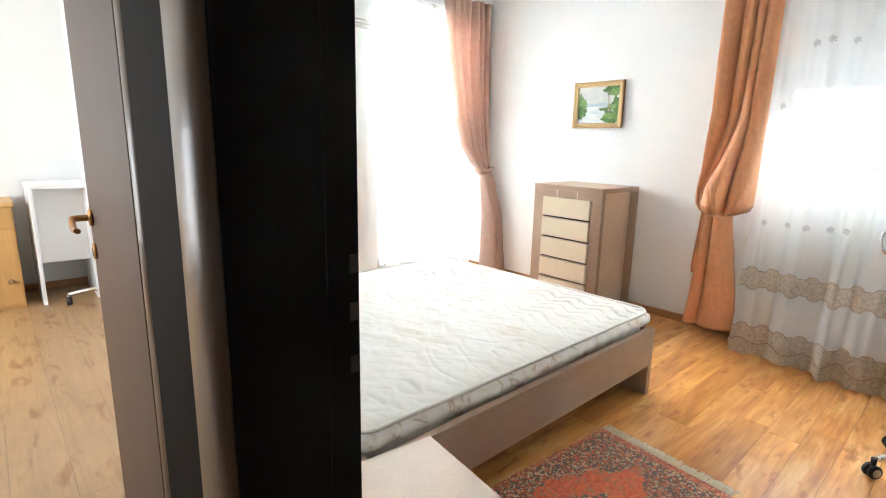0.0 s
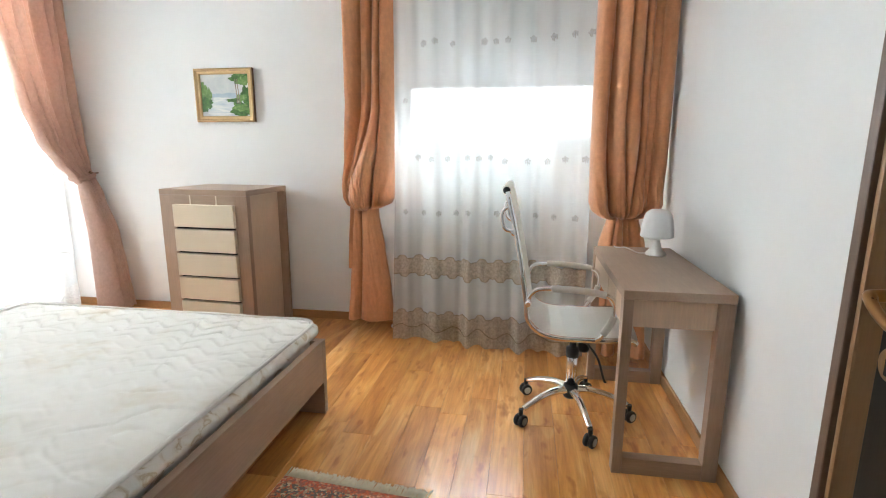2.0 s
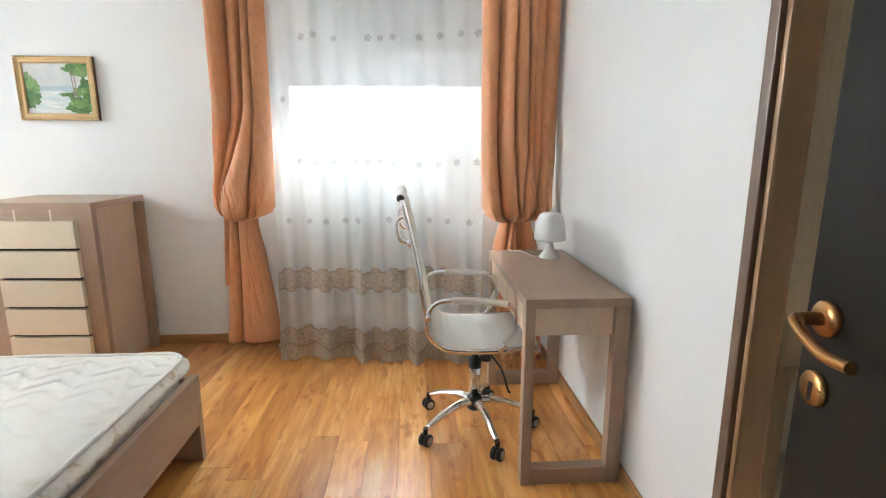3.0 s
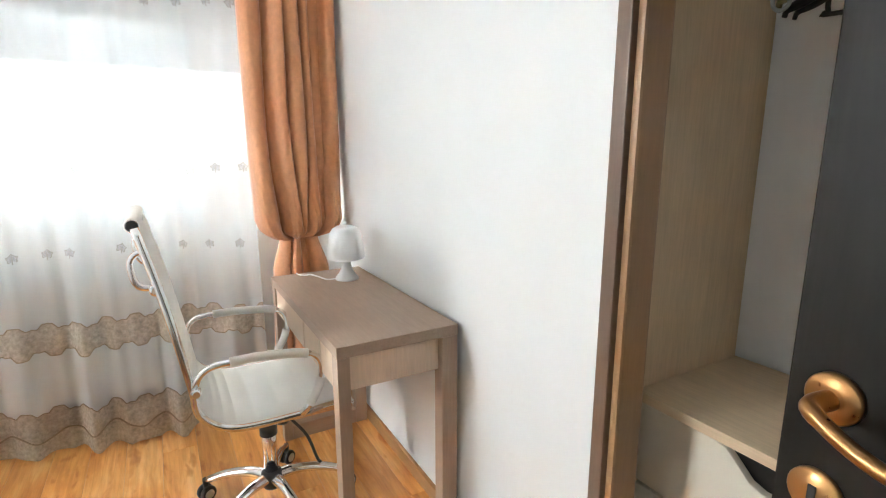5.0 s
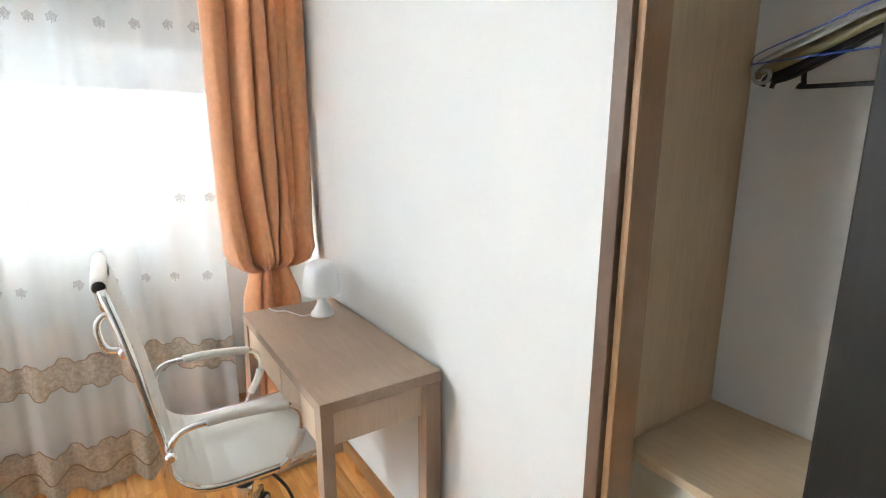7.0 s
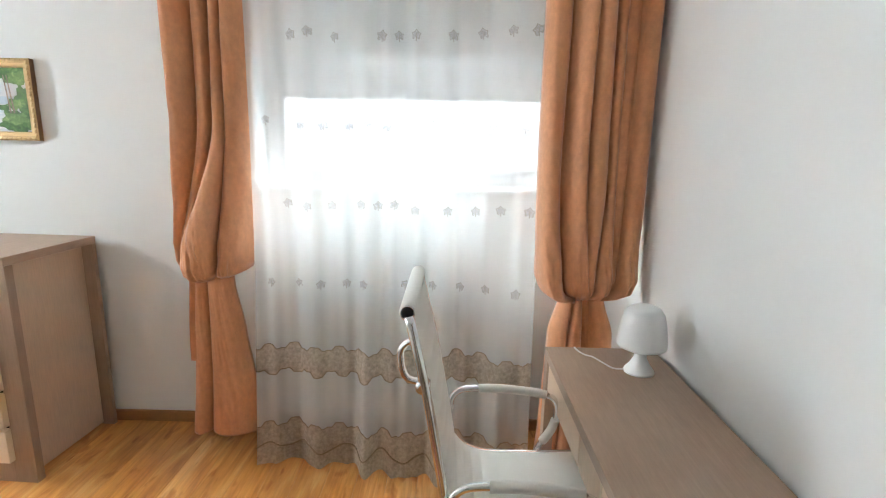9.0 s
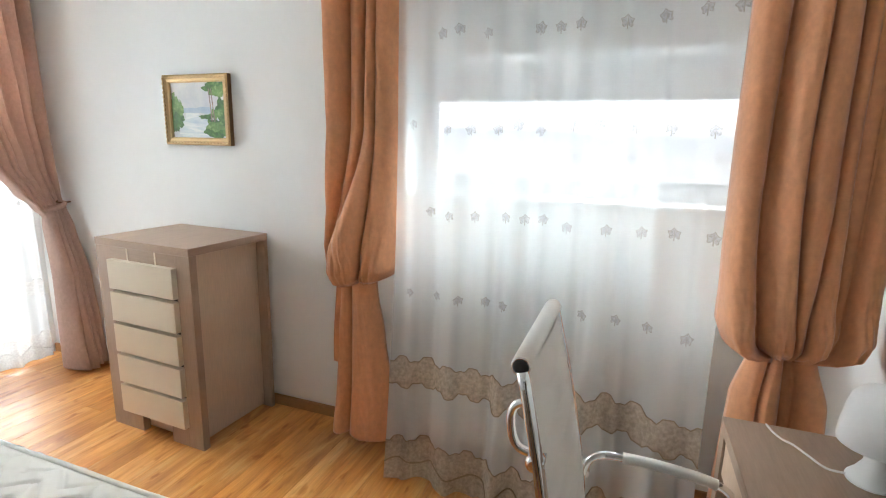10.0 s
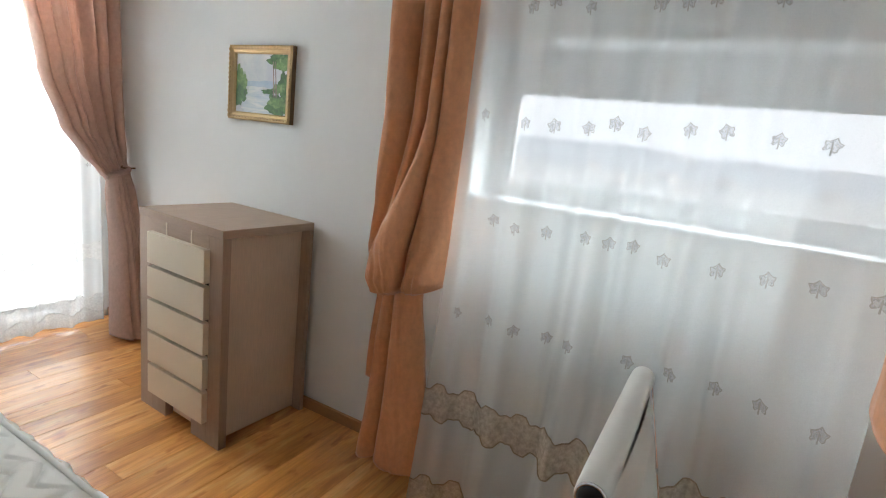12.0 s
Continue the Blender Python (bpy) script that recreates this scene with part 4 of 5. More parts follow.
for xx in (-0.09, 0.10):
    part("inlay", boxes((xx - 0.004, xx + 0.004, -0.2475, -0.244, 0.897, 0.96)), cream_front, chest, "cream inlay strip")
for sx in (-1, 1):
    part("rear_post", boxes((min(sx * 0.318, sx * 0.19), max(sx * 0.318, sx * 0.19), 0.223, 0.247, 0.0, 0.961), bevel=0.002), taupe_z, chest)
for i in range(5):
    z1 = 0.902 - 0.1625 * i
    dr = part("drawer", boxes((-0.206, 0.232, -0.272, -0.237, z1 - 0.146, z1), bevel=0.0025), cream_front, chest, "cream drawer front")

# ---- picture ----
pic = thing("picture", (-1.946, Y1, 1.632), "small river landscape painting in a carved gilt frame", "picture")


def frame_side(length, horizontal, pos):
    bm = bmesh.new()
    prof = [(0.0, 0.0), (0.0, -0.028), (0.006, -0.034), (0.012, -0.030), (0.022, -0.022), (0.034, -0.024), (0.040, -0.016), (0.040, 0.0)]
    hw, hh = 0.2245, 0.184
    rows = []
    for end in (-1, 1):
        row = []
        for u, d in prof:
            if horizontal:
                row.append(bm.verts.new((end * (hw - u), d, pos * (hh - u))))
            else:
                row.append(bm.verts.new((pos * (hw - u), d, end * (hh - u))))
        rows.append(row)
    for k in range(len(prof) - 1):
        bm.faces.new((rows[0][k], rows[0][k + 1], rows[1][k + 1], rows[1][k]))
    bm.faces.new(rows[0])
    bm.faces.new(rows[1][::-1])
    return bm


for pos in (1, -1):
    part("frame_side", frame_side(0.45, True, pos), gilt, pic, "gilt frame side")
    part("frame_side", frame_side(0.37, False, pos), gilt, pic, "gilt frame side")


def carving():
    bm = bmesh.new()
    for pos in (1, -1):
        for i in range(19):
            x = -0.205 + 0.41 * i / 18
            r = bmesh.ops.create_uvsphere(bm, u_segments=8, v_segments=5, radius=0.0085)
            for v in r["verts"]:
                v.co = (x + v.co.x * 1.15 + v.co.z * 0.5, -0.033 + v.co.y * 0.6, pos * 0.1755 + v.co.z * 0.75)
        for i in range(15):
            z = -0.165 + 0.33 * i / 14
            r = bmesh.ops.create_uvsphere(bm, u_segments=8, v_segments=5, radius=0.0085)
            for v in r["verts"]:
                v.co = (pos * 0.216 + v.co.x * 0.75, -0.033 + v.co.y * 0.6, z + v.co.z * 1.15 + v.co.x * 0.5)
    return bm


part("carving", carving(), gilt, pic, "carved gilt leaves along the rim")
part("rim", boxes((-0.2248, 0.2248, -0.026, -0.001, 0.166, 0.1845), (-0.2248, 0.2248, -0.026, -0.001, -0.1845, -0.166), (-0.2248, -0.208, -0.0255, -0.001, -0.166, 0.166), (0.208, 0.2248, -0.0255, -0.001, -0.166, 0.166)), dark_gilt, pic, "dark worn rim")


def paint_mat(name, stops, scale=18.0, streak=(1, 1, 1)):
    m, nt, b = material(name)
    n = noise_tex(nt, coords(nt, streak), scale, 5.0, 0.6, 0.6)
    nt.links.new(ramp(nt, n, stops), b.inputs["Base Color"])
    b.inputs["Roughness"].default_value = 0.45
    bumped(nt, b, n, 0.2, 0.001)
    return m


sky_paint = paint_mat("sky_paint", [(0.3, (0.50, 0.54, 0.56)), (0.7, (0.68, 0.69, 0.66))], 9.0)
water_paint = paint_mat("water_paint", [(0.3, (0.45, 0.55, 0.60)), (0.6, (0.75, 0.77, 0.74))], 14.0, (0.4, 1, 3))
far_paint = paint_mat("far_paint", [(0.3, (0.32, 0.42, 0.52)), (0.7, (0.5, 0.58, 0.62))], 14.0)
bush_paint = paint_mat("bush_paint", [(0.3, (0.025, 0.07, 0.015)), (0.55, (0.06, 0.17, 0.03)), (0.75, (0.18, 0.33, 0.09))], 40.0)
light_bush = paint_mat("light_bush_paint", [(0.3, (0.06, 0.15, 0.03)), (0.55, (0.15, 0.29, 0.07)), (0.75, (0.36, 0.46, 0.2))], 40.0)
trunk_paint = paint_mat("trunk_paint", [(0.3, (0.08, 0.05, 0.03)), (0.7, (0.45, 0.36, 0.26))], 30.0)


def blob(cx, cz, rx, rz, depth, seed, ragged=0.14):
    rnd = random.Random(seed)
    bm = bmesh.new()
    k1, k2 = rnd.random() * 6, rnd.random() * 6
    pts = []
    for i in range(40):
        a = 2 * math.pi * i / 40
        r = 1 + ragged * math.sin(5 * a + k1) + ragged * 0.7 * math.sin(11 * a + k2) + rnd.uniform(-0.04, 0.04)
        x = min(max(cx + rx * r * math.cos(a), -0.184), 0.184)
        z = min(max(cz + rz * r * math.sin(a), -0.144), 0.144)
        pts.append(bm.verts.new((x, depth, z)))
    c = bm.verts.new((min(max(cx, -0.18), 0.18), depth, min(max(cz, -0.14), 0.14)))
    for a, b in zip(pts, pts[1:] + pts[:1]):
        bm.faces.new((c, a, b))
    return bm


part("canvas", boxes((-0.187, 0.187, -0.012, -0.004, -0.147, 0.147)), sky_paint, pic, "painted sky")
part("painted_water", blob(-0.03, -0.09, 0.13, 0.075, -0.0124, 2), water_paint, pic)
part("painted_shore", blob(0.02, 0.0, 0.14, 0.016, -0.0126, 3), far_paint, pic)
for i, (cx, cz, rx, rz, mt) in enumerate(((-0.165, 0.02, 0.03, 0.07, light_bush), (-0.125, 0.0, 0.022, 0.05, light_bush), (-0.15, -0.055, 0.05, 0.04, bush_paint), (-0.165, -0.085, 0.03, 0.03, bush_paint),
                                          (0.12, 0.115, 0.075, 0.035, bush_paint), (0.15, 0.095, 0.05, 0.03, light_bush), (0.165, 0.0, 0.04, 0.06, bush_paint), (0.12, -0.02, 0.035, 0.025, light_bush), (0.06, -0.035, 0.05, 0.012, bush_paint), (0.13, -0.10, 0.085, 0.055, bush_paint), (0.12, -0.085, 0.06, 0.025, light_bush))):
    part("painted_foliage", blob(cx, cz, rx, rz, -0.0130 - 0.0003 * i, 20 + i), mt, pic)
bm = bmesh.new()
for x0, x1 in ((0.095, 0.085), (0.112, 0.10)):
    vs = [bm.verts.new((x, -0.0168, z)) for x, z in ((x1 - 0.002, 0.11), (x1 + 0.003, 0.11), (x0 + 0.008, -0.06), (x0 - 0.001, -0.06))]
    bm.faces.new(vs)
part("painted_trunk", bm, trunk_paint, pic)

# ---- desk ----
desk = thing("desk", (0.773, 2.832, 0.0), "narrow taupe wooden desk with loop legs against the wall", "desk")
part("tabletop", boxes((-0.196, 0.194, -0.445, 0.446, 0.715, 0.75), bevel=0.002), taupe_y, desk)
for sy in (-1, 1):
    ya, yb = (-0.444, -0.394) if sy < 0 else (0.394, 0.444)
    part("leg", boxes((-0.195, -0.158, ya, yb, 0.0, 0.714), bevel=0.002), taupe_z, desk)
    part("leg", boxes((0.138, 0.193, ya, yb, 0.0, 0.714), bevel=0.002), taupe_z, desk)
    part("foot_rail", boxes((-0.157, 0.137, ya + 0.001, yb - 0.001, 0.001, 0.068), bevel=0.002), taupe_x, desk)
part("apron", boxes((-0.170, 0.188, -0.418, 0.418, 0.602, 0.713), bevel=0.002), beige_panel, desk, "beige apron box")
for y0, y1 in ((-0.392, -0.055), (-0.045, 0.392)):
    part("drawer_front", boxes((-0.189, -0.171, y0, y1, 0.604, 0.708), bevel=0.002), beige_panel, desk)
part("inlay", boxes((-0.191, -0.172, -0.2545, -0.2455, 0.606, 0.706)), cream_front, desk, "cream inlay strip")

# ---- table lamp ----
lamp = thing("table_lamp", (0.847, 3.085, 0.75), "small white mushroom-shaped table lamp, switched off", "lamp")
part("base", lathe(bmesh.new(), [(0.047, 0.0), (0.048, 0.004), (0.046, 0.010), (0.034, 0.024), (0.022, 0.046), (0.017, 0.070), (0.0165, 0.076), (0.024, 0.082), (0.029, 0.092), (0.024, 0.100), (0.012, 0.102)], (0, 0, 0), 32), white_plastic, lamp)
part("shade", lathe(bmesh.new(), [(0.022, 0.092), (0.070, 0.088), (0.0765, 0.091), (0.0775, 0.100), (0.0745, 0.135), (0.069, 0.170), (0.062, 0.198), (0.052, 0.214), (0.036, 0.223), (0.015, 0.226), (0.001, 0.2265)], (0, 0, 0), 36), lamp_glass, lamp, "white glass dome shade")
part("cord", tube(bmesh.new(), smooth_line([(-0.044, 0.005, 0.006), (-0.08, 0.012, 0.005), (-0.11, 0.03, 0.016), (-0.135, 0.06, 0.022), (-0.15, 0.10, 0.012), (-0.16, 0.15, 0.004), (-0.165, 0.186, 0.003)], 6), 0.0028, 8), white_plastic, lamp, "white power cord")
for zz in (0.22, 0.12):
    outlet = thing("wall_socket", (X1, 3.42, zz + 0.05), "white wall socket low behind the desk", "socket", "sockets behind the desk")
    part("plate", boxes((-0.010, 0.0, -0.04, 0.04, -0.04, 0.04), bevel=0.003), white_plastic, outlet)
    part("well", lathe(bmesh.new(), [(0.022, -0.0125), (0.019, -0.0095), (0.001, -0.0095)], (0, 0, 0), 20, "x"), grey_rubber, outlet)

# ---- office chair ----
chair = thing("office_chair", (0.45, 2.82, 0.0), "white ribbed leather office chair with chrome frame and castors", "chair")


def spoke(a):
    c, s = math.cos(a), math.sin(a)
    line = smooth_line([(0.02 * c, 0.02 * s, 0.135), (0.09 * c, 0.09 * s, 0.138), (0.18 * c, 0.18 * s, 0.118), (0.262 * c, 0.262 * s, 0.083)], 7)
    n = len(line)
    return tube(bmesh.new(), line, [0.021 - 0.008 * i / n for i in range(n)], 12, False, 0.75)


hub = part("hub", lathe(bmesh.new(), [(0.030, 0.095), (0.036, 0.105), (0.036, 0.150), (0.030, 0.160), (0.024, 0.162)], (0, 0, 0), 24), black_plastic, chair, "black plastic hub")
for i in range(5):
    a = radians(-4 + 72 * i)
    sp = part("spoke", spoke(a), chrome, chair, "curved chrome spoke")
    cx, cy = 0.272 * math.cos(a), 0.272 * math.sin(a)
    ca = a + radians((40, -30, 65, 20, -50)[i])
    bm = bmesh.new()
    lathe(bm, [(0.010, 0.048), (0.011, 0.085)], (cx, cy, 0), 12)
    ob = part("castor_stem", bm, black_plastic, sp)
    for sgn in (-1, 1):
        bm = bmesh.new()
        lathe(bm, [(0.008, 0.004), (0.026, 0.004), (0.0285, 0.008), (0.0285, 0.018), (0.026, 0.022), (0.018, 0.0225)], (0, 0, 0), 20, "y")
        bm.transform(pose(cx, cy, 0.0286, 0, 0, math.degrees(ca)) @ Matrix.Diagonal((1, sgn, 1, 1)))
        part("wheel", bm, black_plastic, sp)
        bm = bmesh.new()
        lathe(bm, [(0.0175, 0.0225), (0.0175, 0.0238), (0.010, 0.0242), (0.003, 0.0242)], (0, 0, 0), 20, "y")
        bm.transform(pose(cx, cy, 0.0286, 0, 0, math.degrees(ca)) @ Matrix.Diagonal((1, sgn, 1, 1)))
        part("wheel_cap", bm, steel, sp, "grey wheel cap")
part("gas_sleeve", lathe(bmesh.new(), [(0.025, 0.16), (0.025, 0.30), (0.022, 0.305)], (0, 0, 0), 24), chrome, chair, "chrome gas lift")
part("gas_piston", lathe(bmesh.new(), [(0.030, 0.30), (0.030, 0.345), (0.016, 0.35), (0.014, 0.42)], (0, 0, 0), 24), black_plastic, chair)
part("mechanism", boxes((-0.09, 0.10, -0.075, 0.075, 0.405, 0.455), bevel=0.008), black_plastic, chair, "black tilt mechanism")
part("tension_knob", lathe(bmesh.new(), [(0.022, 0.33), (0.026, 0.34), (0.026, 0.37), (0.012, 0.38), (0.010, 0.41)], (0.05, 0, 0), 18), black_plastic, chair)
part("tilt_lever", tube(bmesh.new(), smooth_line([(0.02, -0.06, 0.425), (0.05, -0.16, 0.42), (0.085, -0.21, 0.38), (0.11, -0.225, 0.30), (0.12, -0.23, 0.285)], 6), 0.005, 8), black_plastic, chair)

SIDE = [(0.235, 0.462), (0.20, 0.475), (0.05, 0.468), (-0.09, 0.470), (-0.165, 0.492), (-0.215, 0.545), (-0.225, 0.62), (-0.245, 0.74), (-0.275, 0.90), (-0.318, 1.085)]
for yy in (-0.225, 0.225):
    part("side_rail", tube(bmesh.new(), smooth_line([(x, yy + (0.03 if z > 0.7 else 0) * (z - 0.7) / 0.385 * (1 if yy < 0 else -1), z) for x, z in SIDE], 6), 0.0115, 12), chrome, chair, "chrome side rail")
for xx in (-0.06, 0.10):
    part("cross_bar", tube(bmesh.new(), [Vector((xx, -0.22, 0.462)), Vector((xx, 0.22, 0.462))], 0.010, 10), chrome, chair)


def upholstery(i0, i1, ribs, name):
    curve = smooth_line([(x, 0, z) for x, z in SIDE[i0:i1]], 14)
    n = len(curve)
    bm = bmesh.new()

    def f(u, v):
        k = u * (n - 1)
        i = min(int(k), n - 2)
        p = curve[i].lerp(curve[i + 1], k - i)
        d = (curve[i + 1] - curve[i]).normalized()
        nrm = Vector((-d.z, 0, d.x)) * -1.0
        if nrm.x + nrm.z < 0:
            nrm = -nrm
        half = 0.218 - 0.03 * max(0.0, (p.z - 0.7) / 0.385)
        a = 2 * math.pi * v
        t = 0.016 + 0.003 * abs(math.sin(math.pi * u * ribs))
        e = min(1.0, (1 - abs(math.cos(a)) ** 8))
        q = p + nrm * (t * math.sin(a) * (0.35 + 0.65 * e) + (0.008 if name == "seat" else 0.004))
        return (q.x, half * max(-1, min(1, 1.02 * math.cos(a))), q.z)
    grid(bm, 150, 40, f)
    return bm


part("seat", upholstery(0, 6, 9, "seat"), white_leather, chair, "ribbed white leather seat")
part("backrest", upholstery(5, 10, 11, "back"), white_leather, chair, "ribbed white leather backrest")
part("head_roll", lathe(bmesh.new(), [(0.015, -0.19), (0.019, -0.187), (0.0195, -0.15), (0.0195, 0.15), (0.019, 0.187), (0.015, 0.19)], (-0.322, 0, 1.09), 24, "y"), white_leather, chair, "rolled white top edge")
for sgn in (-1, 1):
    part("end_cap", lathe(bmesh.new(), [(0.0145, sgn * 0.187), (0.0145, sgn * 0.194), (0.0115, sgn * 0.196), (0.003, sgn * 0.1965)], (-0.322, 0, 1.09), 24, "y"), black_plastic, chair, "black end cap")
    part("cap_ring", lathe(bmesh.new(), [(0.0175, sgn * 0.1895), (0.0175, sgn * 0.1925), (0.015, sgn * 0.1935), (0.0147, sgn * 0.1895)], (-0.322, 0, 1.09), 24, "y"), chrome, chair, "chrome ring")
    y = sgn * 0.241
    arm = smooth_line([(-0.222, sgn * 0.235, 0.615), (-0.205, y, 0.665), (-0.16, y, 0.688), (-0.05, y, 0.687), (0.07, y, 0.676), (0.118, y, 0.660), (0.135, y, 0.62), (0.125, y, 0.56), (0.085, sgn * 0.24, 0.492), (0.07, sgn * 0.228, 0.470)], 6)
    am = part("armrest", tube(bmesh.new(), arm, 0.0102, 12, False, 1.0), chrome, chair, "chrome loop armrest")
    part("arm_pad", tube(bmesh.new(), smooth_line([(-0.125, y, 0.690), (-0.05, y, 0.690), (0.05, y, 0.681), (0.095, y, 0.672)], 5), 0.0142, 12), white_leather, am, "white leather arm pad")
    part("arm_sleeve", tube(bmesh.new(), smooth_line([(0.132, y, 0.585), (0.118, y, 0.545), (0.092, sgn * 0.243, 0.503)], 5), 0.0145, 12), white_leather, am, "white sleeve on the arm foot")
    part("pivot_bolt", lathe(bmesh.new(), [(0.014, sgn * 0.232), (0.014, sgn * 0.262), (0.009, sgn * 0.268)], (-0.218, 0, 0.625), 16, "y"), chrome, am)
for sgn in (-1, 1):
    yy = sgn * 0.175
    part("back_handle", tube(bmesh.new(), smooth_line([(-0.300, yy, 1.018), (-0.324, yy, 1.012), (-0.338, yy, 0.990), (-0.335, yy, 0.950), (-0.324, yy, 0.926), (-0.306, yy, 0.918), (-0.284, yy, 0.918)], 7), 0.0085, 12), chrome, chair, "chrome coat hook loop")
    part("handle_clip", lathe(bmesh.new(), [(0.010, sgn * 0.165), (0.017, sgn * 0.168), (0.017, sgn * 0.212), (0.010, sgn * 0.216)], (-0.284, 0, 0.918), 16, "y"), chrome, chair, "chrome clip on the rail")

# ---- bed ----
bed = thing("bed", (-1.61, 1.76, 0.0), "low taupe wooden double bed frame", "bed")
part("side_rail", boxes((0.865, 0.898, -0.87, 0.862, 0.165, 0.372), bevel=0.002), taupe_y, bed)
part("side_rail", boxes((-0.898, -0.865, -0.87, 0.862, 0.165, 0.372), bevel=0.002), taupe_y, bed)
part("footboard", boxes((-0.898, 0.898, 0.863, 0.899, 0.0, 0.370), bevel=0.002), taupe_x, bed)
part("headboard", boxes((-0.898, 0.898, -0.905, -0.871, 0.0, 0.370), bevel=0.002), taupe_x, bed)
for i in range(12):
    part("slat", boxes((-0.864, 0.864, -0.80 + 0.14 * i, -0.73 + 0.14 * i, 0.245, 0.262)), birch, bed)
part("middle_beam", boxes((-0.03, 0.03, -0.87, 0.862, 0.19, 0.244)), taupe_y, bed)

mattress = thing("mattress", (-1.605, 1.80, 0.262), "worn cream quilted mattress lying bare on the bed", "mattress")
MW, ML, MH = 0.822, 0.93, 0.182


def quilt_height(x, y):
    """Chevron stitching pressed into the cover, and soft wrinkles."""
    x, y = x + 0.035 * noise.noise((x * 3, y * 3, 2.0)), y + 0.04 * noise.noise((x * 2.5, y * 2.5, 5.0)) + 0.008 * noise.noise((x * 14, y * 14, 6.0))
    zig = abs(((x / 0.19) % 1.0) - 0.5) * 0.15
    d1 = abs((((y + zig) / 0.085) + 0.5) % 1.0 - 0.5) * 0.085
    d2 = abs((((x + 0.35 * y) / 0.19) + 0.5) % 1.0 - 0.5) * 0.19
    soft = 0.45 + 1.0 * max(0.0, 0.35 + noise.noise((x * 3.3, y * 3.3, 7.0)) + 0.5 * noise.noise((x * 11, y * 11, 3.0)))
    taut = 0.28 + 1.2 * max(0.0, min(1.0, (y - 0.1) / 0.6))
    h = -0.0072 * taut * soft * math.exp(-(d1 / 0.007) ** 2) - 0.0034 * taut * soft * math.exp(-(d2 / 0.007) ** 2)
    crease = -0.006 * math.exp(-(noise.noise((x * 3.1, y * 6.5, 4.0)) / 0.035) ** 2) * max(0.0, noise.noise((x * 2.2, y * 2.2, 9.0)) + 0.25)
    return h + crease + 0.006 * noise.noise((x * 4 + y * 2, y * 9 - x * 3, 0.3)) + 0.0035 * abs(noise.noise((x * 6 + y * 4, y * 15 - x * 7, 8.3))) + 0.0025 * noise.noise((x * 22, y * 26, 1.7))


def mattress_top():
    bm = bmesh.new()

    def f(u, v):
        x, y = (2 * u - 1) * MW, (2 * v - 1) * ML
        r = 0.10
        ax, ay = max(abs(x) - (MW - r), 0), max(abs(y) - (ML - r), 0)
        l = math.hypot(ax, ay)
        if ax and ay and l > 0:
            m = max(ax, ay) / l
            x = math.copysign(MW - r + ax * m, x)
            y = math.copysign(ML - r + ay * m, y)
        edge = min(MW - abs(x), ML - abs(y))
        fall = 0.016 * math.exp(-edge / 0.03)
        k = min(1.0, edge / 0.03)
        return (x, y, MH + k * quilt_height(x, y) - fall)
    return grid(bm, 230, 270, f)


def rounded_outline(z, grow=0.0, n=10):
    pts = []
    r = 0.085
    for cx, cy, a0 in ((MW - r, ML - r, 0), (-MW + r, ML - r, 90), (-MW + r, -ML + r, 180), (MW - r, -ML + r, 270)):
        for k in range(n + 1):
            a = radians(a0 + 90 * k / n)
            pts.append(Vector((cx + (r + grow) * math.cos(a), cy + (r + grow) * math.sin(a), z)))
    out = []
    for a, b in zip(pts, pts[1:] + pts[:1]):
        steps = max(1, int((b - a).length / 0.03))
        out += [a.lerp(b, k / steps) for k in range(steps)]
    return out


def mattress_side():
    bm = bmesh.new()
    rings = []
    for j in range(9):
        t = j / 8
        z = 0.0 + (MH - 0.014) * t
        ring = []
        for p in rounded_outline(z, 0.008 * math.sin(math.pi * t)):
            w = 0.007 * noise.noise((p.x * 16, p.y * 16, z * 22)) + 0.004 * math.sin((p.x + p.y) * 60 + z * 30)
            d = Vector((p.x, p.y, 0)).normalized()
            q = p + d * w
            if z < 0.112:
                q.x, q.y = max(-0.852, min(0.852, q.x)), min(0.815, q.y)
            else:
                q += d * 0.038 * math.sin(math.pi * (0.15 + 0.85 * (z - 0.112) / (MH - 0.126)))
            ring.append(bm.verts.new(q))
        rings.append(ring)
    n = len(rings[0])
    for a, b in zip(rings, rings[1:]):
        for k in range(n):
            bm.faces.new((a[k], a[(k + 1) % n], b[(k + 1) % n], b[k])).smooth = True
    bm.faces.new(rings[0][::-1])
    return bm


part("quilted_top", mattress_top(), quilt, mattress)
part("border", mattress_side(), damask, mattress, "faded floral side border")
part("piping", tube(bmesh.new(), [p + Vector((0, 0, 0.003 * noise.noise(p * 6))) for p in rounded_outline(MH - 0.012, 0.004)], 0.0085, 8, True), quilt, mattress, "cream piping")
part("piping", tube(bmesh.new(), [Vector((p.x, min(0.805, p.y), p.z)) for p in rounded_outline(0.012, 0.004)], 0.0075, 8, True), quilt, mattress, "cream piping")

# ---- nightstand ----
stand = thing("nightstand", (-0.50, 0.845, 0.0), "light taupe wooden nightstand beside the bed", "nightstand", "", -7)
part("top", boxes((-0.20, 0.20, -0.20, 0.20, 0.382, 0.41), bevel=0.002), beige_panel, stand)
part("body", boxes((-0.185, 0.185, -0.19, 0.185, 0.06, 0.381), bevel=0.002), taupe_z, stand)
for z0, z1 in ((0.075, 0.215), (0.225, 0.365)):
    part("drawer", boxes((-0.17, 0.17, 0.186, 0.204, z0, z1), bevel=0.002), cream_front, stand)
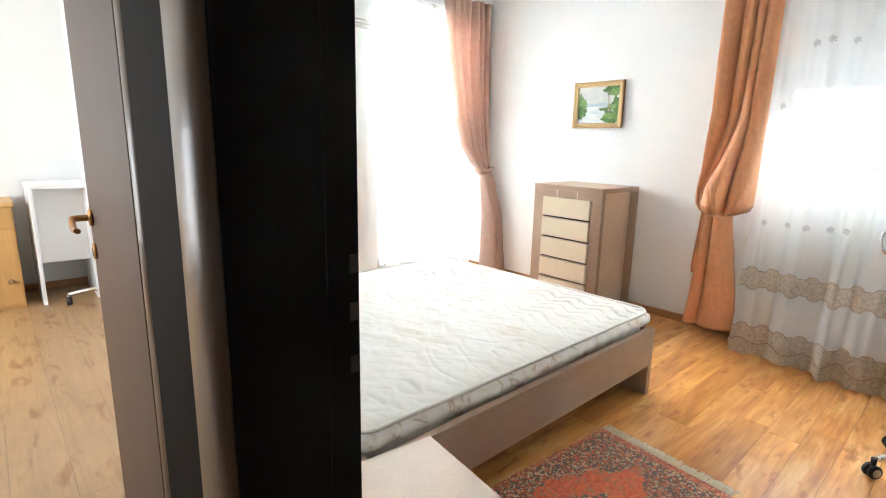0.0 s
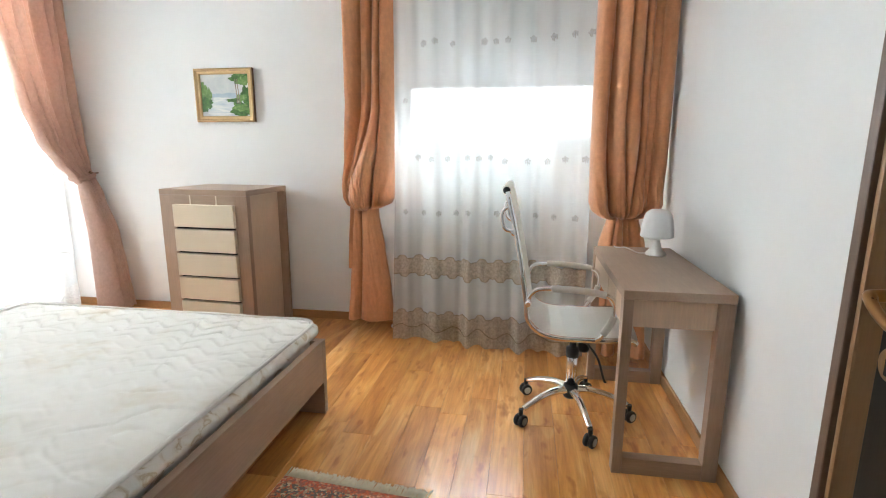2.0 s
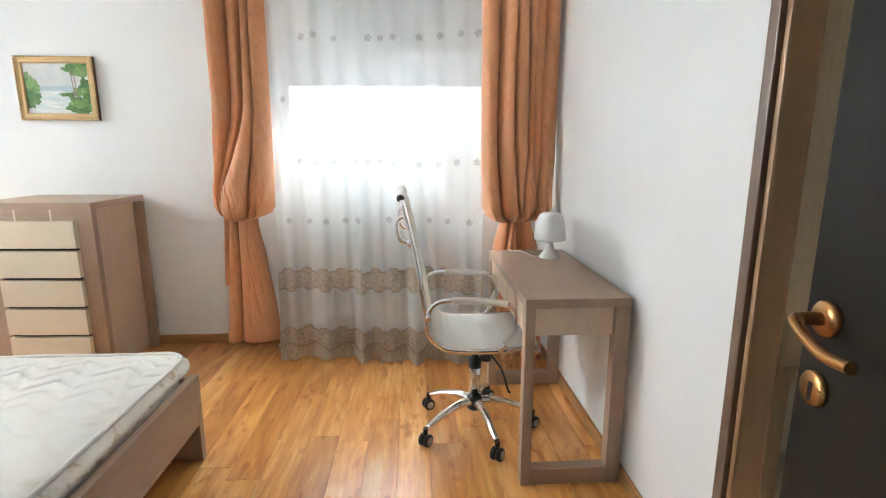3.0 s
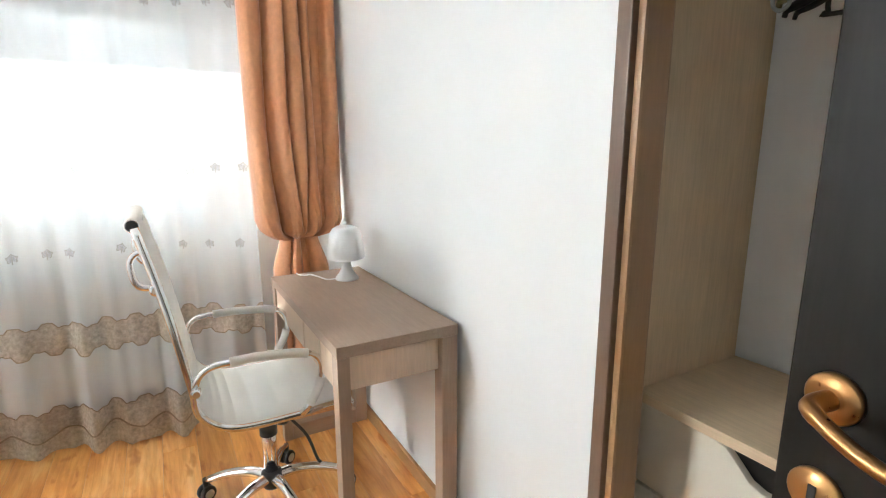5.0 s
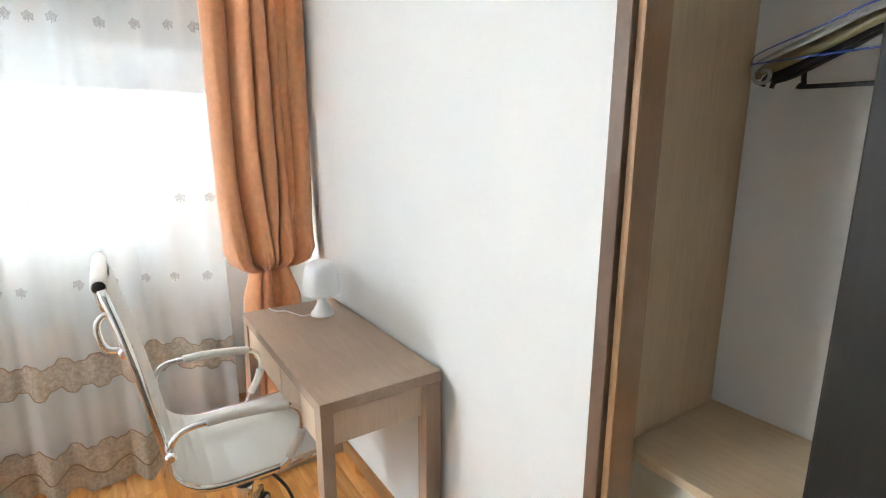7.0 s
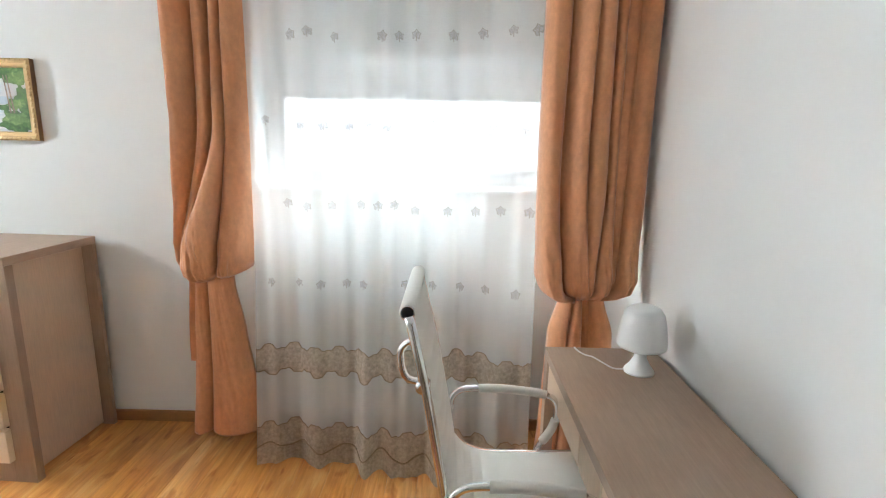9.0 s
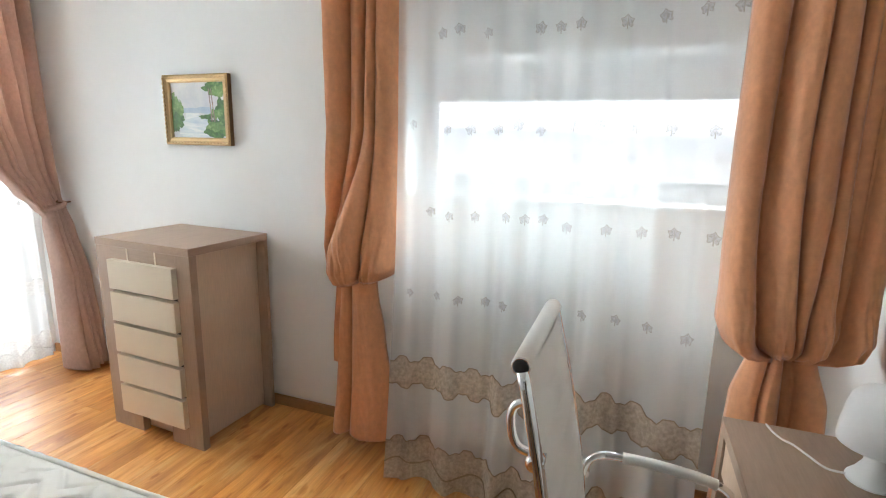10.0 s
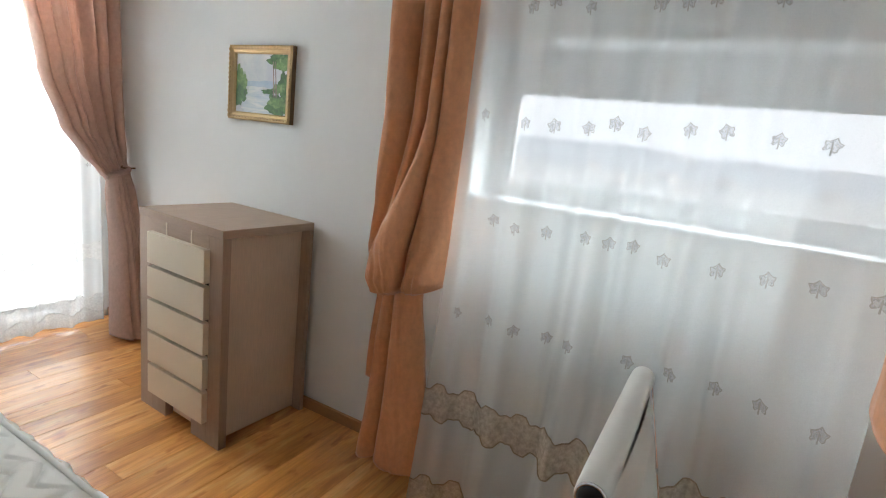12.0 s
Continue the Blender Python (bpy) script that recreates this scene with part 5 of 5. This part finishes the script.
for sx in (-1, 1):
    for sy in (-1, 1):
        part("foot", boxes((sx * 0.165 - 0.02, sx * 0.165 + 0.02, sy * 0.165 - 0.02, sy * 0.165 + 0.02, 0.0, 0.06), bevel=0.002), taupe_z, stand)

# ---- rug ----
rug = thing("rug", (-0.44, 1.585, 0.0), "small red oriental rug with a pale fringe", "rug", "", -4.5)
part("woven_field", grid(bmesh.new(), 40, 70, lambda u, v: (-0.285 + 0.57 * u + 0.004 * math.sin(v * 9), -0.535 + 1.07 * v, 0.009 + 0.0015 * noise.noise((u * 8, v * 12, 0)))), rug_pile, rug)
part("backing", boxes((-0.284, 0.284, -0.534, 0.534, 0.001, 0.008)), fringe_wool, rug)


def fringe(sign):
    bm = bmesh.new()
    rnd = random.Random(8)
    for i in range(260):
        x = -0.284 + 0.568 * i / 259
        lean = rnd.uniform(-0.009, 0.012)
        l = rnd.uniform(0.045, 0.065)
        tube(bm, [Vector((x, sign * 0.53, 0.006)), Vector((x + lean * 0.4, sign * (0.535 + l * 0.5), 0.006)), Vector((x + lean, sign * (0.535 + l), 0.003))], 0.0022, 5)
    return bm


part("fringe", fringe(1), fringe_wool, rug, "pale wool fringe")
part("fringe", fringe(-1), fringe_wool, rug, "pale wool fringe")

# ---- side room ----
cab = thing("cabinet", (-4.72, -0.11, 0.0), "light birch cabinet with drawer and door", "cabinet")
part("body", boxes((-0.26, 0.235, -0.37, 0.37, 0.0, 0.78), bevel=0.003), birch, cab)
part("top", boxes((-0.27, 0.265, -0.38, 0.38, 0.781, 0.805), bevel=0.003), birch, cab)
part("drawer", boxes((0.236, 0.256, -0.36, 0.36, 0.62, 0.775), bevel=0.003), birch, cab)
for y0, y1 in ((-0.36, -0.003), (0.003, 0.36)):
    dd = part("door", boxes((0.236, 0.256, y0, y1, 0.03, 0.61), bevel=0.003), birch, cab)
    yk = y1 - 0.04 if y0 < -0.1 else y1 - 0.06
    part("knob", lathe(bmesh.new(), [(0.008, 0.256), (0.018, 0.262), (0.02, 0.28), (0.014, 0.286)], (0, yk, 0.22), 16, "x"), amber_edge, dd)
wdesk = thing("desk", (-4.72, 0.55, 0.0), "white desk in the side room", "desk")
part("tabletop", boxes((-0.26, 0.3, -0.20, 0.19, 0.90, 0.93), bevel=0.003), white_board, wdesk)
part("end_panel", boxes((0.12, 0.28, -0.19, -0.165, 0.0, 0.899), bevel=0.003), white_board, wdesk)
part("end_panel", boxes((-0.25, 0.10, -0.19, -0.165, 0.0, 0.899), bevel=0.003), white_board, wdesk)
part("end_panel", boxes((-0.25, 0.28, 0.16, 0.185, 0.0, 0.899), bevel=0.003), white_board, wdesk)
part("modesty_panel", boxes((0.09, 0.11, -0.16, 0.16, 0.3, 0.899), bevel=0.003), white_board, wdesk)
cast = thing("castor_foot", (-4.32, 0.54, 0.0), "chrome castor foot of an office chair", "chair")
part("spoke", tube(bmesh.new(), smooth_line([(-0.02, -0.03, 0.085), (0.03, 0.07, 0.11), (0.05, 0.16, 0.12)], 5), 0.016, 10), chrome, cast)
part("wheel", lathe(bmesh.new(), [(0.01, -0.02), (0.032, -0.018), (0.034, 0.0), (0.032, 0.018), (0.01, 0.02)], (-0.02, -0.03, 0.034), 18, "y"), black_plastic, cast)
part("castor_stem", lathe(bmesh.new(), [(0.009, 0.05), (0.009, 0.09)], (-0.02, -0.03, 0), 10), chrome, cast)

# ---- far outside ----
structure("ground", grid(bmesh.new(), 8, 8, lambda u, v: (-1500 + 3000 * u, -1500 + 3000 * v, -7.0)), hazed_ground, "open ground far below, haze put into its grey", "ground")


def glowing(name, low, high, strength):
    """Daylight and haze of the far distance put in as emission, paler towards the top."""
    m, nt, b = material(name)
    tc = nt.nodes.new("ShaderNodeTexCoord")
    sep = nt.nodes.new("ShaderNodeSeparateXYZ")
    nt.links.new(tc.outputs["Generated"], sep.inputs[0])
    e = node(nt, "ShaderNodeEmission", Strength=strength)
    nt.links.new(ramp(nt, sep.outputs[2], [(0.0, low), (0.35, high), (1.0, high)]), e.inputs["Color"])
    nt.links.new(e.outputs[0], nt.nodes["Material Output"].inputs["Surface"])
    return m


def backdrop(name, dist, base, heights, mat, label, category):
    def f(u, v):
        a = radians(-125 + 185 * u)
        return (dist * math.sin(a), dist * math.cos(a), base + (heights(u) - base) * v)
    structure(name, grid(bmesh.new(), 120, 2, f), mat, label, category)


backdrop("backdrop_sky", 1400, -20, lambda u: 900, glowing("bright_overcast", (0.86, 0.92, 1.0), (0.93, 0.97, 1.0), 1.0), "bright white overcast sky", "sky")
# the ridge glows: haze and daylight on it are in its emission colour
backdrop("backdrop_hills", 900, -20, lambda u: 30 + 22 * noise.noise((u * 9, 0, 0)) + 7 * noise.noise((u * 31, 2, 0)), glowing("haze_glow", (0.80, 0.87, 0.95), (0.78, 0.86, 0.95), 0.66), "hazy blue hills on the horizon", "hill")
rnd_out = random.Random(4)


def far_house(x, y, w, d, h):
    ob = thing("house", (x, y, -7.0), "distant house, walls and roof coloured pale as if through haze", "house", "distant houses", rnd_out.uniform(-25, 25))
    part("wall", boxes((-w / 2, w / 2, -d / 2, d / 2, 0, h)), hazed_plaster, ob)
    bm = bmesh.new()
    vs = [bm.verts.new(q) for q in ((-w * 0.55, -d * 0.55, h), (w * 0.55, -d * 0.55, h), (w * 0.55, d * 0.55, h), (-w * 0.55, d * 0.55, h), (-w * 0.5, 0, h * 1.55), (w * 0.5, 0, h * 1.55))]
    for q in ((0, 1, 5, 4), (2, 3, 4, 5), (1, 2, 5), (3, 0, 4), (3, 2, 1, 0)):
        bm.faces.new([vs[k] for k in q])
    part("roof", bm, hazed_roof, ob)
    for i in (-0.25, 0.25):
        part("window", boxes((i * w - 0.5, i * w + 0.5, -d / 2 - 0.05, -d / 2 + 0.05, h * 0.35, h * 0.35 + 1.2)), hazed_pane, ob)


for i in range(10):
    far_house(-260 + 52 * i + rnd_out.uniform(-18, 18), rnd_out.uniform(380, 520), rnd_out.uniform(7, 11), rnd_out.uniform(6, 9), rnd_out.uniform(3.2, 6.0))

# ---- floor planks ----


def plank_mesh(length, width, cache={}):
    key = (round(length, 3), round(width, 3))
    if key not in cache:
        bm = cuboid(bmesh.new(), -width / 2, width / 2, -length / 2, length / 2, -0.011, 0.0)
        top = [e for e in bm.edges if all(v.co.z > -0.001 for v in e.verts)]
        bmesh.ops.bevel(bm, geom=top, offset=0.0012, segments=1, affect="EDGES")
        cache[key] = mesh_of("plank", bm, laminate)
    return cache[key]


floor_ob = bpy.data.objects["floor"]
PW, PL = 0.135, 1.22
rnd_floor = random.Random(12)
col = 0
x = X0
while x < 1.05:
    w = min(PW, 1.055 - x)
    start = 0.84 if x + w / 2 < -1.69 else 0.54 if x + w / 2 < -0.3 else 0.36
    y = start - rnd_floor.random() * PL
    while y < Y1:
        a, b = max(y, start), min(y + PL, Y1)
        if b - a > 0.03 and w > 0.02:
            ob = new("plank", plank_mesh(b - a - 0.0006, w - 0.0006))
            ob.parent = floor_ob
            ob.location = (x + w / 2, (a + b) / 2, 0.0)
        y += PL
    x += PW
side = bmesh.new()
for j in range(17):
    y0 = -2.4 + 0.19 * j
    for i in range(4):
        xa, xb = -5.0 + 1.2 * i - (0.29 if i == 3 else 0), -5.0 + 1.2 * (i + 1)
        top = 0.76 if i < 3 else 0.424
        xb = -0.76 if i == 3 else -1.69 if i == 2 else xb
        if top - y0 > 0.01:
            cuboid(side, xa, xb - 0.001, y0, min(y0 + 0.189, top), -0.011, 0.0)
structure("floor_side_room", side, pale_laminate, "pale wooden laminate floor", "floor")
structure("floor_hall", boxes((-0.759, 1.3, -1.6, 0.359, -0.011, 0.0)), pale_laminate, "pale wooden laminate floor", "floor")
structure("floor_closet", boxes((1.056, 1.58, 0.31, 1.94, -0.011, 0.0)), laminate, "wooden floor in the closet", "floor")
